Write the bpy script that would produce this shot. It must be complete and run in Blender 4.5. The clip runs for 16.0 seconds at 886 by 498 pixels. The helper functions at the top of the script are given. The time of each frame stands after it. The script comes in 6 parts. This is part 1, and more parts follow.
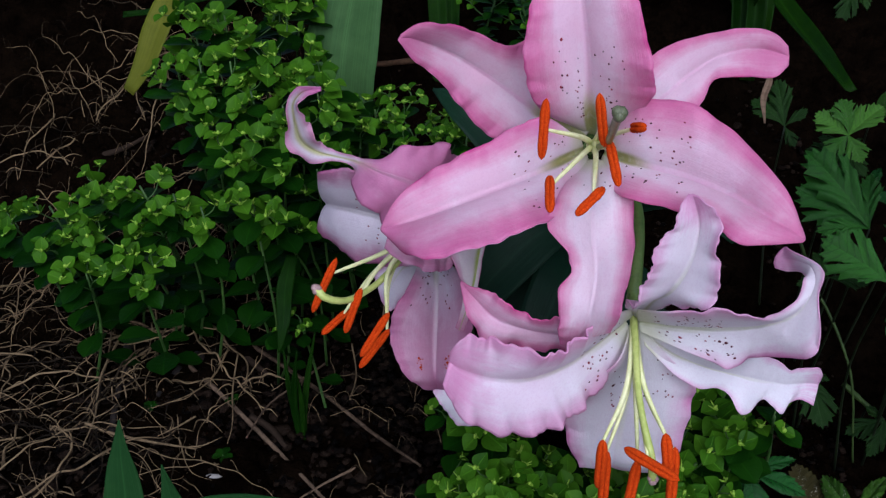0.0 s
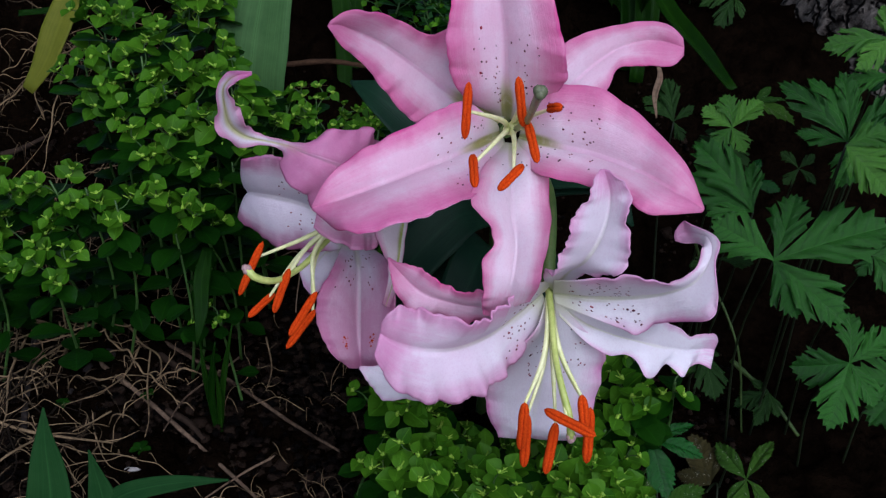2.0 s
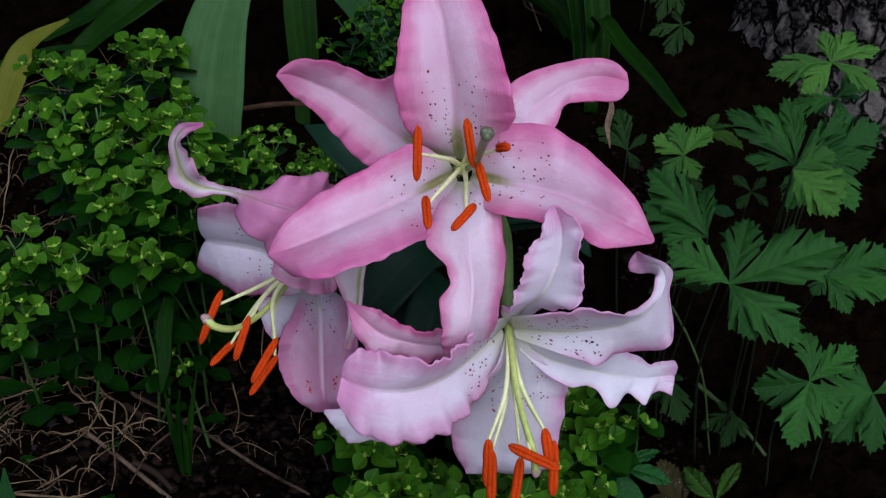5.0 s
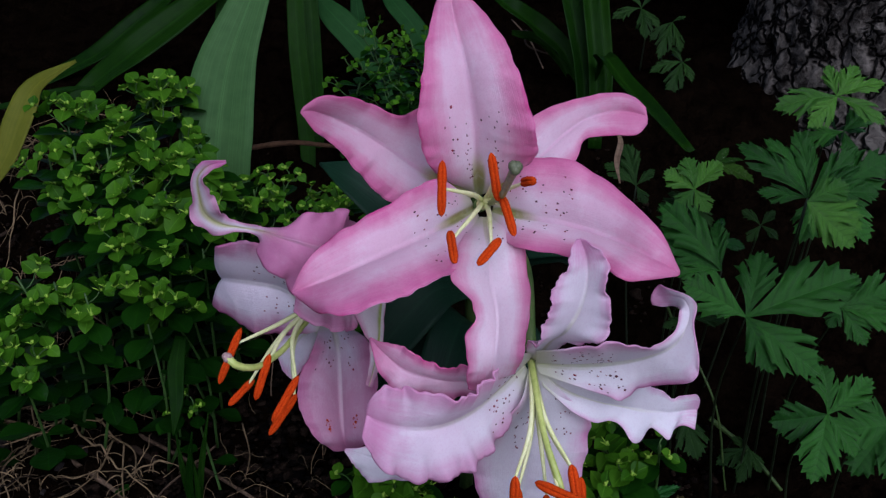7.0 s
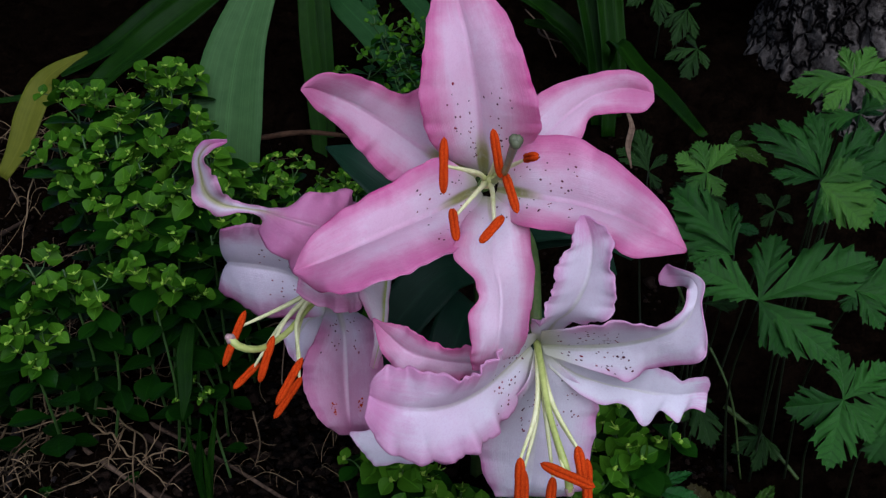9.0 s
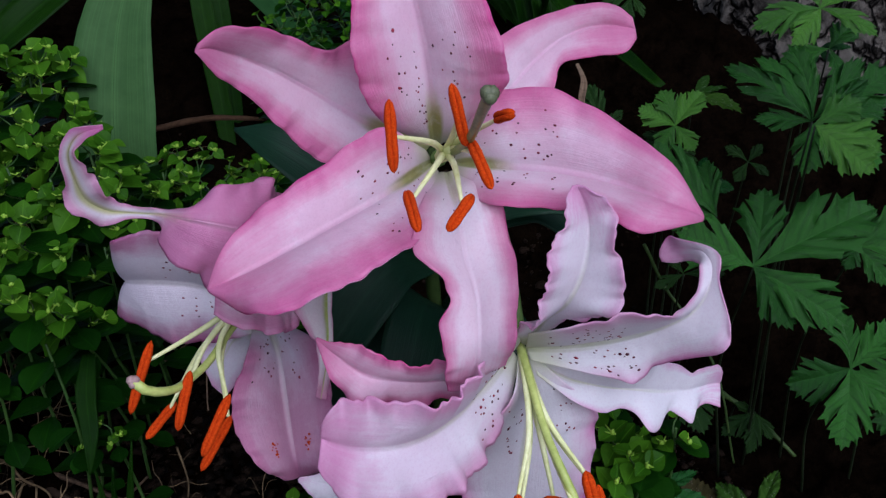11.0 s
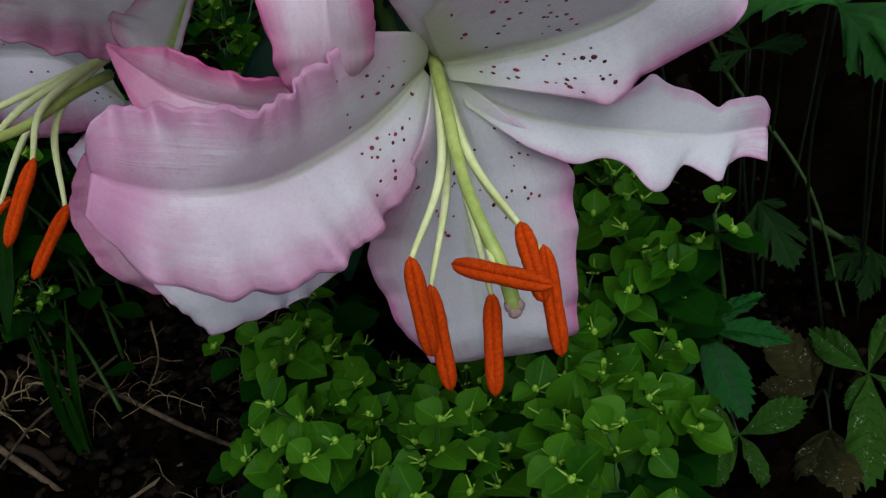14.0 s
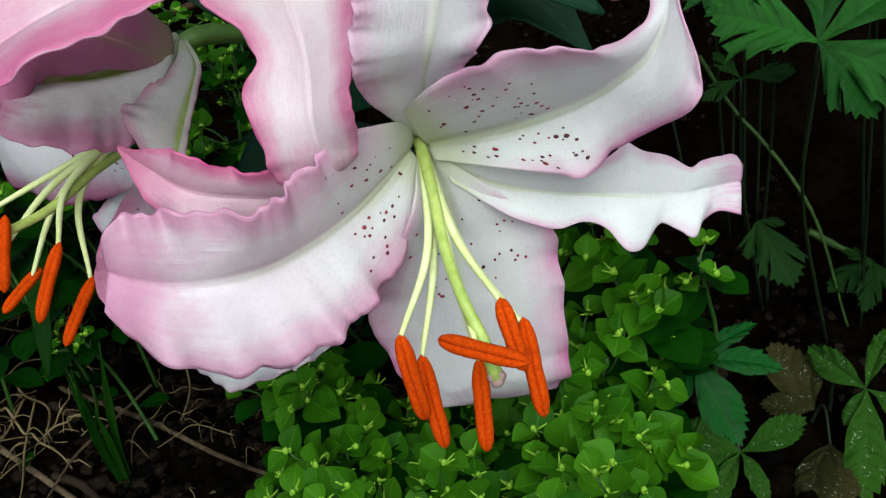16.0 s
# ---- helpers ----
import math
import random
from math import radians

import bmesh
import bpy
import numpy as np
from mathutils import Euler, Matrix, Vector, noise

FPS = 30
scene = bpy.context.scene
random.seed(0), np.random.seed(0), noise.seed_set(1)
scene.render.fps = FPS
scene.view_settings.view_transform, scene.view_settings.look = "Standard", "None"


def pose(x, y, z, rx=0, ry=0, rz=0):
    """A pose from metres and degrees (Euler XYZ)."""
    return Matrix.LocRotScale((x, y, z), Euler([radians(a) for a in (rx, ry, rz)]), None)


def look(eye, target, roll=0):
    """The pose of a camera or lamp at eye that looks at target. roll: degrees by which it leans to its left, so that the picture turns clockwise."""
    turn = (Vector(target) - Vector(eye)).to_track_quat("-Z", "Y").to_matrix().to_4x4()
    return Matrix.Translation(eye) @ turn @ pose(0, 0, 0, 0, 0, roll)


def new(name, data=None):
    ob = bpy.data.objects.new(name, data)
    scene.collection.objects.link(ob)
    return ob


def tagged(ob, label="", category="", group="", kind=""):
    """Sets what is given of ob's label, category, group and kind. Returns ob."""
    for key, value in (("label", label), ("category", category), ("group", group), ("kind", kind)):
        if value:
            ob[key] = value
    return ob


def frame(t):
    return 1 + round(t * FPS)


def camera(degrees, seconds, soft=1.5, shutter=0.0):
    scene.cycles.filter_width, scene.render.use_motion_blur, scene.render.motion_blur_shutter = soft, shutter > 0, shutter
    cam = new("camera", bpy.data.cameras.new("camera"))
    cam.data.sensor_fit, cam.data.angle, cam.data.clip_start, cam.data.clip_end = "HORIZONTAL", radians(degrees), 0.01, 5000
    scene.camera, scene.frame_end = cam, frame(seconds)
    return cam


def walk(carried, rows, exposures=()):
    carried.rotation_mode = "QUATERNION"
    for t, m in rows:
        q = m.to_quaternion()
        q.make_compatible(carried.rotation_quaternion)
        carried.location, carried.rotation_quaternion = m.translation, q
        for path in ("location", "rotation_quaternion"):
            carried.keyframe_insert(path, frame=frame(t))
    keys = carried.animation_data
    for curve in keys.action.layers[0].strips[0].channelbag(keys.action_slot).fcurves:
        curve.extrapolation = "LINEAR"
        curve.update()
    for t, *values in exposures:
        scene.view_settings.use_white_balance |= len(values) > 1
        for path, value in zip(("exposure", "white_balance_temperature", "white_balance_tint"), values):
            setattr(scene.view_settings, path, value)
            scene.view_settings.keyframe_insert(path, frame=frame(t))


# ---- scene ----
cam = camera(51.0, 16.0, 1.3)
PATH = [
    (0, (0.0622, -0.0864, 0.5616), (0.0245, 0.3208, 0.2740), -1.74),
    (0.5, (0.0337, -0.0962, 0.5729), (0.0128, 0.3139, 0.2876), -0.92),
    (1, (0.0326, -0.1054, 0.5757), (0.0317, 0.3092, 0.2963), 1.26),
    (1.5, (0.0359, -0.1101, 0.5731), (0.0622, 0.3044, 0.2947), 3.45),
    (2, (0.0428, -0.1197, 0.5600), (0.0650, 0.2933, 0.2790), 2.05),
    (2.5, (0.0490, -0.1225, 0.5653), (0.0754, 0.2907, 0.2849), 2.71),
    (3, (0.0544, -0.1208, 0.5620), (0.0718, 0.2922, 0.2808), 1.16),
    (3.5, (0.0542, -0.1158, 0.5577), (0.0702, 0.2971, 0.2762), -0.73),
    (4, (0.0545, -0.1189, 0.5637), (0.0814, 0.2974, 0.2880), 0.05),
    (6.5, (0.0358, -0.1219, 0.5683), (0.0796, 0.3057, 0.3128), 0.45),
    (7, (0.0325, -0.1190, 0.5644), (0.0766, 0.3123, 0.3154), 0.40),
    (7.5, (0.0348, -0.1195, 0.5629), (0.0817, 0.3108, 0.3127), 0.21),
    (8, (0.0350, -0.1198, 0.5622), (0.0832, 0.3077, 0.3074), 0.26),
    (8.5, (0.0360, -0.1248, 0.5646), (0.0880, 0.3069, 0.3178), 0.57),
    (9, (0.0420, -0.1205, 0.5522), (0.0748, 0.3117, 0.3029), -0.63),
    (9.5, (0.0509, -0.1015, 0.5507), (0.0862, 0.3253, 0.2926), -4.84),
    (12, (0.0254, 0.0010, 0.4626), (0.1158, 0.4183, 0.2024), -0.92),
    (12.5, (0.0383, 0.0080, 0.4352), (0.1177, 0.4179, 0.1601), -2.01),
    (13, (0.0569, 0.0331, 0.3746), (0.0802, 0.4702, 0.1331), -6.28),
    (13.5, (0.0831, 0.0363, 0.3527), (0.0948, 0.4691, 0.1026), -8.05),
    (14, (0.1218, 0.0314, 0.3481), (0.1159, 0.4534, 0.0801), -11.87),
    (14.5, (0.1380, 0.0343, 0.3671), (0.1170, 0.4539, 0.0960), -14.86),
    (15, (0.1403, 0.0305, 0.3779), (0.1178, 0.4512, 0.1086), -15.17),
    (15.5, (0.1435, 0.0264, 0.3805), (0.1200, 0.4453, 0.1085), -15.14),
    (16, (0.1432, 0.0262, 0.3812), (0.1162, 0.4441, 0.1081), -15.64),
]
EXPOSURES = [(0.0, 0.46, 5250.0, 19.0), (0.5, 0.85, 5250.0, 12.0), (1.0, 1.1, 5350.0, 9.0), (1.5, 0.7, 5250.0, 15.0), (2.0, 0.44, 5250.0, 20.0), (4.0, 0.37, 5250.0, 20.0), (7.0, 0.18, 5200.0, 23.0), (9.5, 0.22, 5200.0, 22.0), (12.0, 0.38, 5250.0, 17.0), (12.6, 0.36, 5250.0, 15.0), (13.0, -0.14, 5200.0, 13.0), (13.5, -0.25, 5300.0, 9.0), (14.0, -0.08, 5500.0, 2.0), (14.4, 0.5, 5700.0, -6.0), (15.0, 1.03, 5750.0, -11.0), (15.5, 0.7, 5700.0, -10.0), (16.0, 0.83, 5750.0, -12.0)]
walk(cam, [(t, look(eye, target, roll)) for t, eye, target, roll in PATH], EXPOSURES)

# ---- world and light: a dull, overcast garden evening ----
SUN_HIGH, SUN_ROUND = 48.0, 168.0
world = bpy.data.worlds.new("overcast_sky")
scene.world = world
world.use_nodes = True
wn = world.node_tree.nodes
sky = wn.new("ShaderNodeTexSky")
sky.sky_type, sky.sun_disc = "NISHITA", False
sky.sun_elevation, sky.sun_rotation = radians(SUN_HIGH), radians(SUN_ROUND)
sky.air_density, sky.dust_density, sky.ozone_density = 1.0, 5.0, 0.6
wn["Background"].inputs["Strength"].default_value = 0.055
world.node_tree.links.new(sky.outputs[0], wn["Background"].inputs["Color"])
sun = new("sun", bpy.data.lights.new("sun", "SUN"))
sun.data.energy, sun.data.angle, sun.data.color = 2.0, radians(60), (1.0, 0.97, 0.93)
aim = Vector((math.sin(radians(SUN_ROUND)) * math.cos(radians(SUN_HIGH)), math.cos(radians(SUN_ROUND)) * math.cos(radians(SUN_HIGH)), math.sin(radians(SUN_HIGH))))
sun.matrix_world = look(aim * 30, (0, 0, 0))


# ---- materials ----
class Nodes:
    """A small wrapper to write node materials in few lines."""

    def __init__(self, name):
        self.mat = bpy.data.materials.new(name)
        self.mat.use_nodes = True
        self.tree = self.mat.node_tree
        self.bsdf = self.tree.nodes["Principled BSDF"]
        self.out = self.tree.nodes["Material Output"]

    def put(self, value, socket):
        if isinstance(value, bpy.types.NodeSocket):
            self.tree.links.new(value, socket)
        elif value is not None:
            socket.default_value = value

    def add(self, kind, values=None, **props):
        node = self.tree.nodes.new(kind)
        if "operation" in props:
            node.operation = props["operation"]
        if "use_clamp" in props:
            node.use_clamp = props["use_clamp"]
        if "interpolation_type" in props:
            node.interpolation_type = props["interpolation_type"]
        if "data_type" in props:
            node.data_type, node.blend_type = props["data_type"], props["blend_type"]
        if "feature" in props:
            node.feature = props["feature"]
        for key, value in (values or {}).items():
            self.put(value, node.inputs[key])
        return node

    def math(self, op, a, b=None, c=None, clamp=False):
        node = self.add("ShaderNodeMath", operation=op, use_clamp=clamp)
        for socket, value in zip(node.inputs, (a, b, c)):
            self.put(value, socket)
        return node.outputs[0]

    def noise(self, vector, scale, detail=4.0, rough=0.55, warp=0.0):
        node = self.add("ShaderNodeTexNoise", {"Scale": scale, "Detail": detail, "Roughness": rough, "Distortion": warp})
        self.put(vector, node.inputs["Vector"])
        return node.outputs[0]

    def ramp(self, fac, low, high):
        node = self.add("ShaderNodeMapRange", {"Value": fac, "From Min": low, "From Max": high}, interpolation_type="SMOOTHSTEP")
        return node.outputs[0]

    def mix(self, fac, a, b, blend="MIX"):
        node = self.add("ShaderNodeMix", data_type="RGBA", blend_type=blend)
        self.put(fac, node.inputs[0])
        for value, socket in ((a, node.inputs[6]), (b, node.inputs[7])):
            self.put((*value, 1.0) if isinstance(value, tuple) else value, socket)
        return node.outputs[2]

    def bump(self, height, strength, distance):
        node = self.add("ShaderNodeBump", {"Height": height, "Strength": strength, "Distance": distance})
        self.put(node.outputs[0], self.bsdf.inputs["Normal"])
        return node.outputs[0]

    def coords(self, which="Object"):
        return self.add("ShaderNodeTexCoord").outputs[which]

    def stretch(self, vector, scale):
        return self.add("ShaderNodeMapping", {"Vector": vector, "Scale": scale}).outputs[0]

    def random(self):
        return self.add("ShaderNodeObjectInfo").outputs["Random"]

    def island(self):
        return self.add("ShaderNodeNewGeometry").outputs["Random Per Island"]

    def finish(self, color, rough, translucent=0.0, glow_color=None, spec=0.5):
        self.put((*color, 1.0) if isinstance(color, tuple) else color, self.bsdf.inputs["Base Color"])
        self.put(rough, self.bsdf.inputs["Roughness"])
        self.put(spec, self.bsdf.inputs["Specular IOR Level"])
        if translucent:
            thin = self.add("ShaderNodeBsdfTranslucent", {"Color": glow_color or color})
            both = self.add("ShaderNodeMixShader", {0: translucent})
            self.put(self.bsdf.outputs[0], both.inputs[1])
            self.put(thin.outputs[0], both.inputs[2])
            self.put(both.outputs[0], self.out.inputs[0])
        return self.mat


def tepal_material(name, white, pink, edge_from, edge_to, tip_from, blush, rib, curl=None, nectary=0.25, rim_low=0.15, rib_wide=0.085):
    """Lily tepal: pale middle, pink margins and tip feathered along fine veins. u runs across, v from base to tip."""
    n = Nodes(name)
    uv = n.coords("UV")
    split = n.add("ShaderNodeSeparateXYZ", {0: uv})
    u, v = split.outputs[0], split.outputs[1]
    across = n.math("ABSOLUTE", n.math("MULTIPLY_ADD", u, 2.0, -1.0))
    feather = n.noise(n.stretch(uv, (17.0, 4.2, 1.0)), 1.0, 6.0, 0.68)
    hair = n.noise(n.stretch(uv, (95.0, 2.2, 1.0)), 1.0, 3.0, 0.6)
    cloud = n.noise(n.coords(), 42.0, 4.0, 0.6)
    wobble = n.math("ADD", n.math("MULTIPLY_ADD", feather, 0.28, -0.14), n.math("MULTIPLY_ADD", cloud, 0.50, -0.25))
    base = n.ramp(v, 0.02, 0.30)
    wash = n.ramp(n.math("ADD", across, wobble), edge_from, edge_to)
    rim = n.ramp(n.math("ADD", across, n.math("MULTIPLY", wobble, 0.7)), 0.66, 1.06)
    patch = n.ramp(n.noise(n.coords(), 24.0, 3.0, 0.6), 0.30, 0.66)
    rim = n.math("MULTIPLY", rim, n.math("MULTIPLY_ADD", patch, 1.0 - rim_low, rim_low))
    margin = n.math("MULTIPLY", n.math("MAXIMUM", n.math("MULTIPLY", wash, 0.80), rim), base)
    tip = n.ramp(n.math("ADD", v, n.math("MULTIPLY", wobble, 0.8)), tip_from, 1.05)
    amount = n.math("MAXIMUM", margin, n.math("MULTIPLY", tip, 0.78))
    amount = n.math("MAXIMUM", amount, n.math("MULTIPLY", n.ramp(n.math("ADD", v, wobble), 0.15, 0.6), blush))
    amount = n.math("MULTIPLY", amount, n.math("MULTIPLY_ADD", hair, 0.22, 0.92), clamp=True)
    color = n.mix(amount, white, pink)
    line = n.math("MULTIPLY", n.ramp(across, rib_wide, 0.012), n.ramp(v, rib[3], rib[3] - 0.45))
    color = n.mix(n.math("MULTIPLY", line, rib[4]), color, rib[:3])
    if curl:
        back = n.mix(n.math("MULTIPLY", n.ramp(n.math("ADD", across, wobble), 0.40, 1.0), 0.7), (0.82, 0.77, 0.80), pink)
        back = n.mix(n.ramp(across, 0.42, 0.08), back, (0.66, 0.68, 0.34))
        back = n.mix(n.ramp(v, curl[2], curl[2] + 0.08), back, (pink[0] * 1.1, pink[1] * 1.6, pink[2] * 1.25))
        color = n.mix(n.ramp(n.math("ADD", v, n.math("MULTIPLY", wobble, 0.25)), curl[0], curl[1]), color, back)
    wedge = n.math("MULTIPLY_ADD", v, -0.60, 0.26)
    furrow = n.math("MULTIPLY", n.ramp(n.math("SUBTRACT", across, wedge), 0.06, -0.05), n.ramp(n.math("ADD", v, n.math("MULTIPLY", cloud, 0.1)), 0.38, 0.22))
    color = n.mix(n.math("MULTIPLY", furrow, nectary), color, (0.40, 0.42, 0.06))
    mottle = n.noise(n.coords(), 95.0, 5.0, 0.68)
    color = n.mix(n.math("MULTIPLY", n.ramp(mottle, 0.50, 0.68), n.math("MULTIPLY_ADD", amount, -0.24, 0.27)), color, (0.94, 0.90, 0.93))
    grain = n.noise(n.coords(), 900.0, 3.0, 0.6)
    color = n.mix(n.math("MULTIPLY", n.ramp(grain, 0.45, 0.70), 0.30), color, (0.86, 0.76, 0.82), "MULTIPLY")
    color = n.mix(n.math("MULTIPLY", n.ramp(v, 0.14, 0.02), 0.5), color, (0.62, 0.66, 0.32))
    ridge = n.math("MULTIPLY", n.ramp(across, 0.07, 0.0), n.ramp(v, 1.0, 0.5))
    relief = n.math("ADD", hair, n.math("MULTIPLY", n.noise(n.coords(), 340.0, 4.0, 0.6), 0.9))
    relief = n.math("ADD", relief, n.math("MULTIPLY", n.noise(n.coords(), 75.0, 3.0), 1.6))
    n.bump(n.math("MULTIPLY_ADD", ridge, 1.6, relief), 0.42, 0.0010)
    return n.finish(color, n.math("MULTIPLY_ADD", mottle, 0.24, 0.20), 0.46, color, 0.5)


def leaf_material(name, dark, light, rough=0.5, veins=0.0, translucent=0.22, spotted=0.0, spec=0.12, along=False):
    """A green blade; it varies from leaf to leaf and in blotches; veins run along it or feather out from the middle."""
    n = Nodes(name)
    uv = n.coords("UV")
    split = n.add("ShaderNodeSeparateXYZ", {0: uv})
    u, v = split.outputs[0], split.outputs[1]
    across = n.math("ABSOLUTE", n.math("MULTIPLY_ADD", u, 2.0, -1.0))
    blotch = n.noise(n.coords(), 90.0, 4.0)
    fac = n.math("ADD", n.math("MULTIPLY", n.random(), 0.6), n.math("MULTIPLY_ADD", blotch, 0.9, -0.25), clamp=True)
    color = n.mix(fac, dark, light)
    if along:
        lines = n.noise(n.stretch(uv, (34.0, 0.9, 1.0)), 1.0, 4.0, 0.65)
        height = lines
        color = n.mix(n.math("MULTIPLY", n.ramp(lines, 0.42, 0.72), 0.28), color, tuple(min(1.0, c * 1.5) for c in light))
    else:
        height = n.noise(n.coords(), 420.0, 3.0)
        if veins:
            wave = n.math("SINE", n.math("MULTIPLY_ADD", v, 58.0, n.math("MULTIPLY", n.noise(uv, 6.0), 5.0)))
            height = n.math("ADD", n.math("MULTIPLY", wave, 0.2), height)
            color = n.mix(n.math("MULTIPLY", n.ramp(wave, 0.6, 1.0), veins), color, tuple(c * 0.45 for c in dark))
    color = n.mix(n.math("MULTIPLY", n.ramp(across, 0.07, 0.01), 0.10 if veins else 0.30), color, tuple(min(1.0, c * 1.7) for c in light))
    if spotted:
        scar = n.math("MULTIPLY", n.ramp(n.noise(n.stretch(uv, (1.6, 4.5, 1.0)), 7.0, 4.0), 0.56, 0.64), n.ramp(n.noise(n.stretch(uv, (1.6, 2.6, 1.0)), 1.7, 2.0), 0.50, 0.64))
        color = n.mix(n.math("MULTIPLY", scar, spotted), color, (0.5, 0.52, 0.42))
    n.bump(height, 0.5, 0.0010)
    return n.finish(color, rough, translucent, color, spec)


def rough_material(name, dark, light, scale, rough=0.9, bump=0.6, distance=0.002, fine=6.0, spec=0.3, per=""):
    """Earth, bark, dry stalks: two scales of noise."""
    n = Nodes(name)
    co = n.coords()
    big, small = n.noise(co, scale, 6.0, 0.65), n.noise(co, scale * fine, 5.0, 0.7)
    fac = n.math("ADD", n.math("MULTIPLY", big, 0.7), n.math("MULTIPLY", small, 0.5))
    if per:
        fac = n.math("ADD", fac, n.math("MULTIPLY_ADD", n.random() if per == "object" else n.island(), 0.7, -0.35))
    color = n.mix(n.ramp(fac, 0.35, 0.85), dark, light)
    n.bump(n.math("ADD", big, n.math("MULTIPLY", small, 0.5)), bump, distance)
    return n.finish(color, rough, spec=spec)


tepal_pink = tepal_material("tepal_pink", (0.93, 0.82, 0.88), (0.71, 0.095, 0.35), 0.18, 0.98, 0.46, 0.26, (0.80, 0.46, 0.64, 0.95, 0.45), nectary=0.85, rim_low=0.55)
tepal_front = tepal_material("tepal_front", (0.93, 0.85, 0.89), (0.71, 0.12, 0.37), 0.34, 1.06, 0.66, 0.14, (0.84, 0.62, 0.74, 0.95, 0.3), nectary=0.4, rim_low=0.5)
tepal_pale = tepal_material("tepal_pale", (0.91, 0.89, 0.91), (0.72, 0.25, 0.52), 0.46, 1.25, 0.74, 0.06, (0.74, 0.77, 0.54, 0.85, 0.5))
tepal_soft = tepal_material("tepal_soft", (0.91, 0.88, 0.91), (0.72, 0.24, 0.50), 0.30, 1.16, 0.60, 0.18, (0.78, 0.76, 0.60, 0.85, 0.5))
tepal_white = tepal_material("tepal_white", (0.92, 0.90, 0.92), (0.76, 0.36, 0.60), 0.66, 1.30, 0.86, 0.02, (0.72, 0.75, 0.50, 0.85, 0.5))
# Pinker tepal, also darkened: shade from the flower above is put into its colour.
tepal_shaded = tepal_material("tepal_shaded", (0.82, 0.76, 0.82), (0.54, 0.11, 0.30), 0.20, 0.98, 0.44, 0.58, (0.86, 0.82, 0.82, 0.95, 0.5))
tepal_rimmed = tepal_material("tepal_rimmed", (0.88, 0.84, 0.88), (0.54, 0.11, 0.31), 0.38, 1.0, 0.80, 0.06, (0.88, 0.84, 0.82, 0.95, 0.5), rim_low=0.8)
tepal_rose = tepal_material("tepal_rose", (0.86, 0.76, 0.80), (0.60, 0.13, 0.36), 0.20, 1.0, 2.0, 0.52, (0.72, 0.50, 0.60, 0.9, 0.3), (0.50, 0.62, 0.90))
tepal_outer = tepal_material("tepal_outer", (0.86, 0.85, 0.82), (0.56, 0.15, 0.34), 0.55, 1.1, 0.76, 0.05, (0.44, 0.56, 0.12, 1.3, 1.0), rib_wide=0.20)
tepal_flap = tepal_material("tepal_flap", (0.86, 0.84, 0.83), (0.54, 0.13, 0.32), 0.50, 1.02, 0.85, 0.04, (0.46, 0.56, 0.12, 1.3, 1.0), rim_low=0.7, rib_wide=0.16)
tepal_under = tepal_material("tepal_under", (0.91, 0.87, 0.90), (0.74, 0.32, 0.56), 0.50, 1.15, 0.74, 0.10, (0.70, 0.66, 0.44, 1.0, 0.5), rim_low=0.4)
tepal_back = tepal_material("tepal_back", (0.87, 0.86, 0.84), (0.66, 0.30, 0.46), 0.95, 1.5, 1.4, 0.0, (0.46, 0.54, 0.14, 1.3, 0.9), rib_wide=0.14)
anther_rust = rough_material("anther_rust", (0.30, 0.022, 0.0006), (0.62, 0.068, 0.001), 900.0, 0.95, 0.35, 0.0004, 3.0, 0.05)
filament_green = rough_material("filament_green", (0.58, 0.62, 0.22), (0.78, 0.80, 0.46), 60.0, 0.45, 0.2, 0.0004, 5.0, 0.4)
style_green = rough_material("style_green", (0.28, 0.36, 0.06), (0.54, 0.60, 0.18), 60.0, 0.4, 0.2, 0.0004, 5.0, 0.4)
style_deep = rough_material("style_deep", (0.08, 0.115, 0.025), (0.24, 0.29, 0.075), 60.0, 0.4, 0.2, 0.0004, 5.0, 0.4)
stigma_grey = rough_material("stigma_grey", (0.055, 0.07, 0.03), (0.15, 0.165, 0.085), 240.0, 0.5, 0.5, 0.0005, 5.0, 0.4)
stigma_pale = rough_material("stigma_pale", (0.20, 0.12, 0.10), (0.42, 0.29, 0.27), 240.0, 0.6, 0.5, 0.0005, 5.0, 0.3)
spot_maroon = rough_material("spot_maroon", (0.060, 0.005, 0.014), (0.26, 0.018, 0.040), 300.0, 0.5, 0.3, 0.0003, per="island")
stem_green = rough_material("stem_green", (0.07, 0.14, 0.025), (0.16, 0.26, 0.055), 40.0, 0.45, 0.25, 0.0006, 5.0, 0.4)
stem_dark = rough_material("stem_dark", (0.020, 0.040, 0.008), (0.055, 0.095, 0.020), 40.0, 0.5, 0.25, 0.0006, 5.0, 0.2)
# Bracts are naturally paler; the leaf green also holds the shade lower down.
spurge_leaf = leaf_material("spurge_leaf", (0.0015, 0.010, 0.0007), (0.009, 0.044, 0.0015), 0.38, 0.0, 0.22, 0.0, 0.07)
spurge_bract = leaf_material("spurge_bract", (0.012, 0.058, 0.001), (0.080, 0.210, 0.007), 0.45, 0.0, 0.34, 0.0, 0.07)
stalk_dark = rough_material("stalk_dark", (0.004, 0.008, 0.002), (0.011, 0.018, 0.005), 60.0, 0.5, 0.2, 0.0004)
spurge_cup = rough_material("spurge_cup", (0.12, 0.26, 0.012), (0.25, 0.39, 0.03), 120.0, 0.5, 0.2, 0.0004)
spurge_stem = rough_material("spurge_stem", (0.014, 0.045, 0.007), (0.045, 0.095, 0.016), 60.0, 0.5, 0.2, 0.0004)
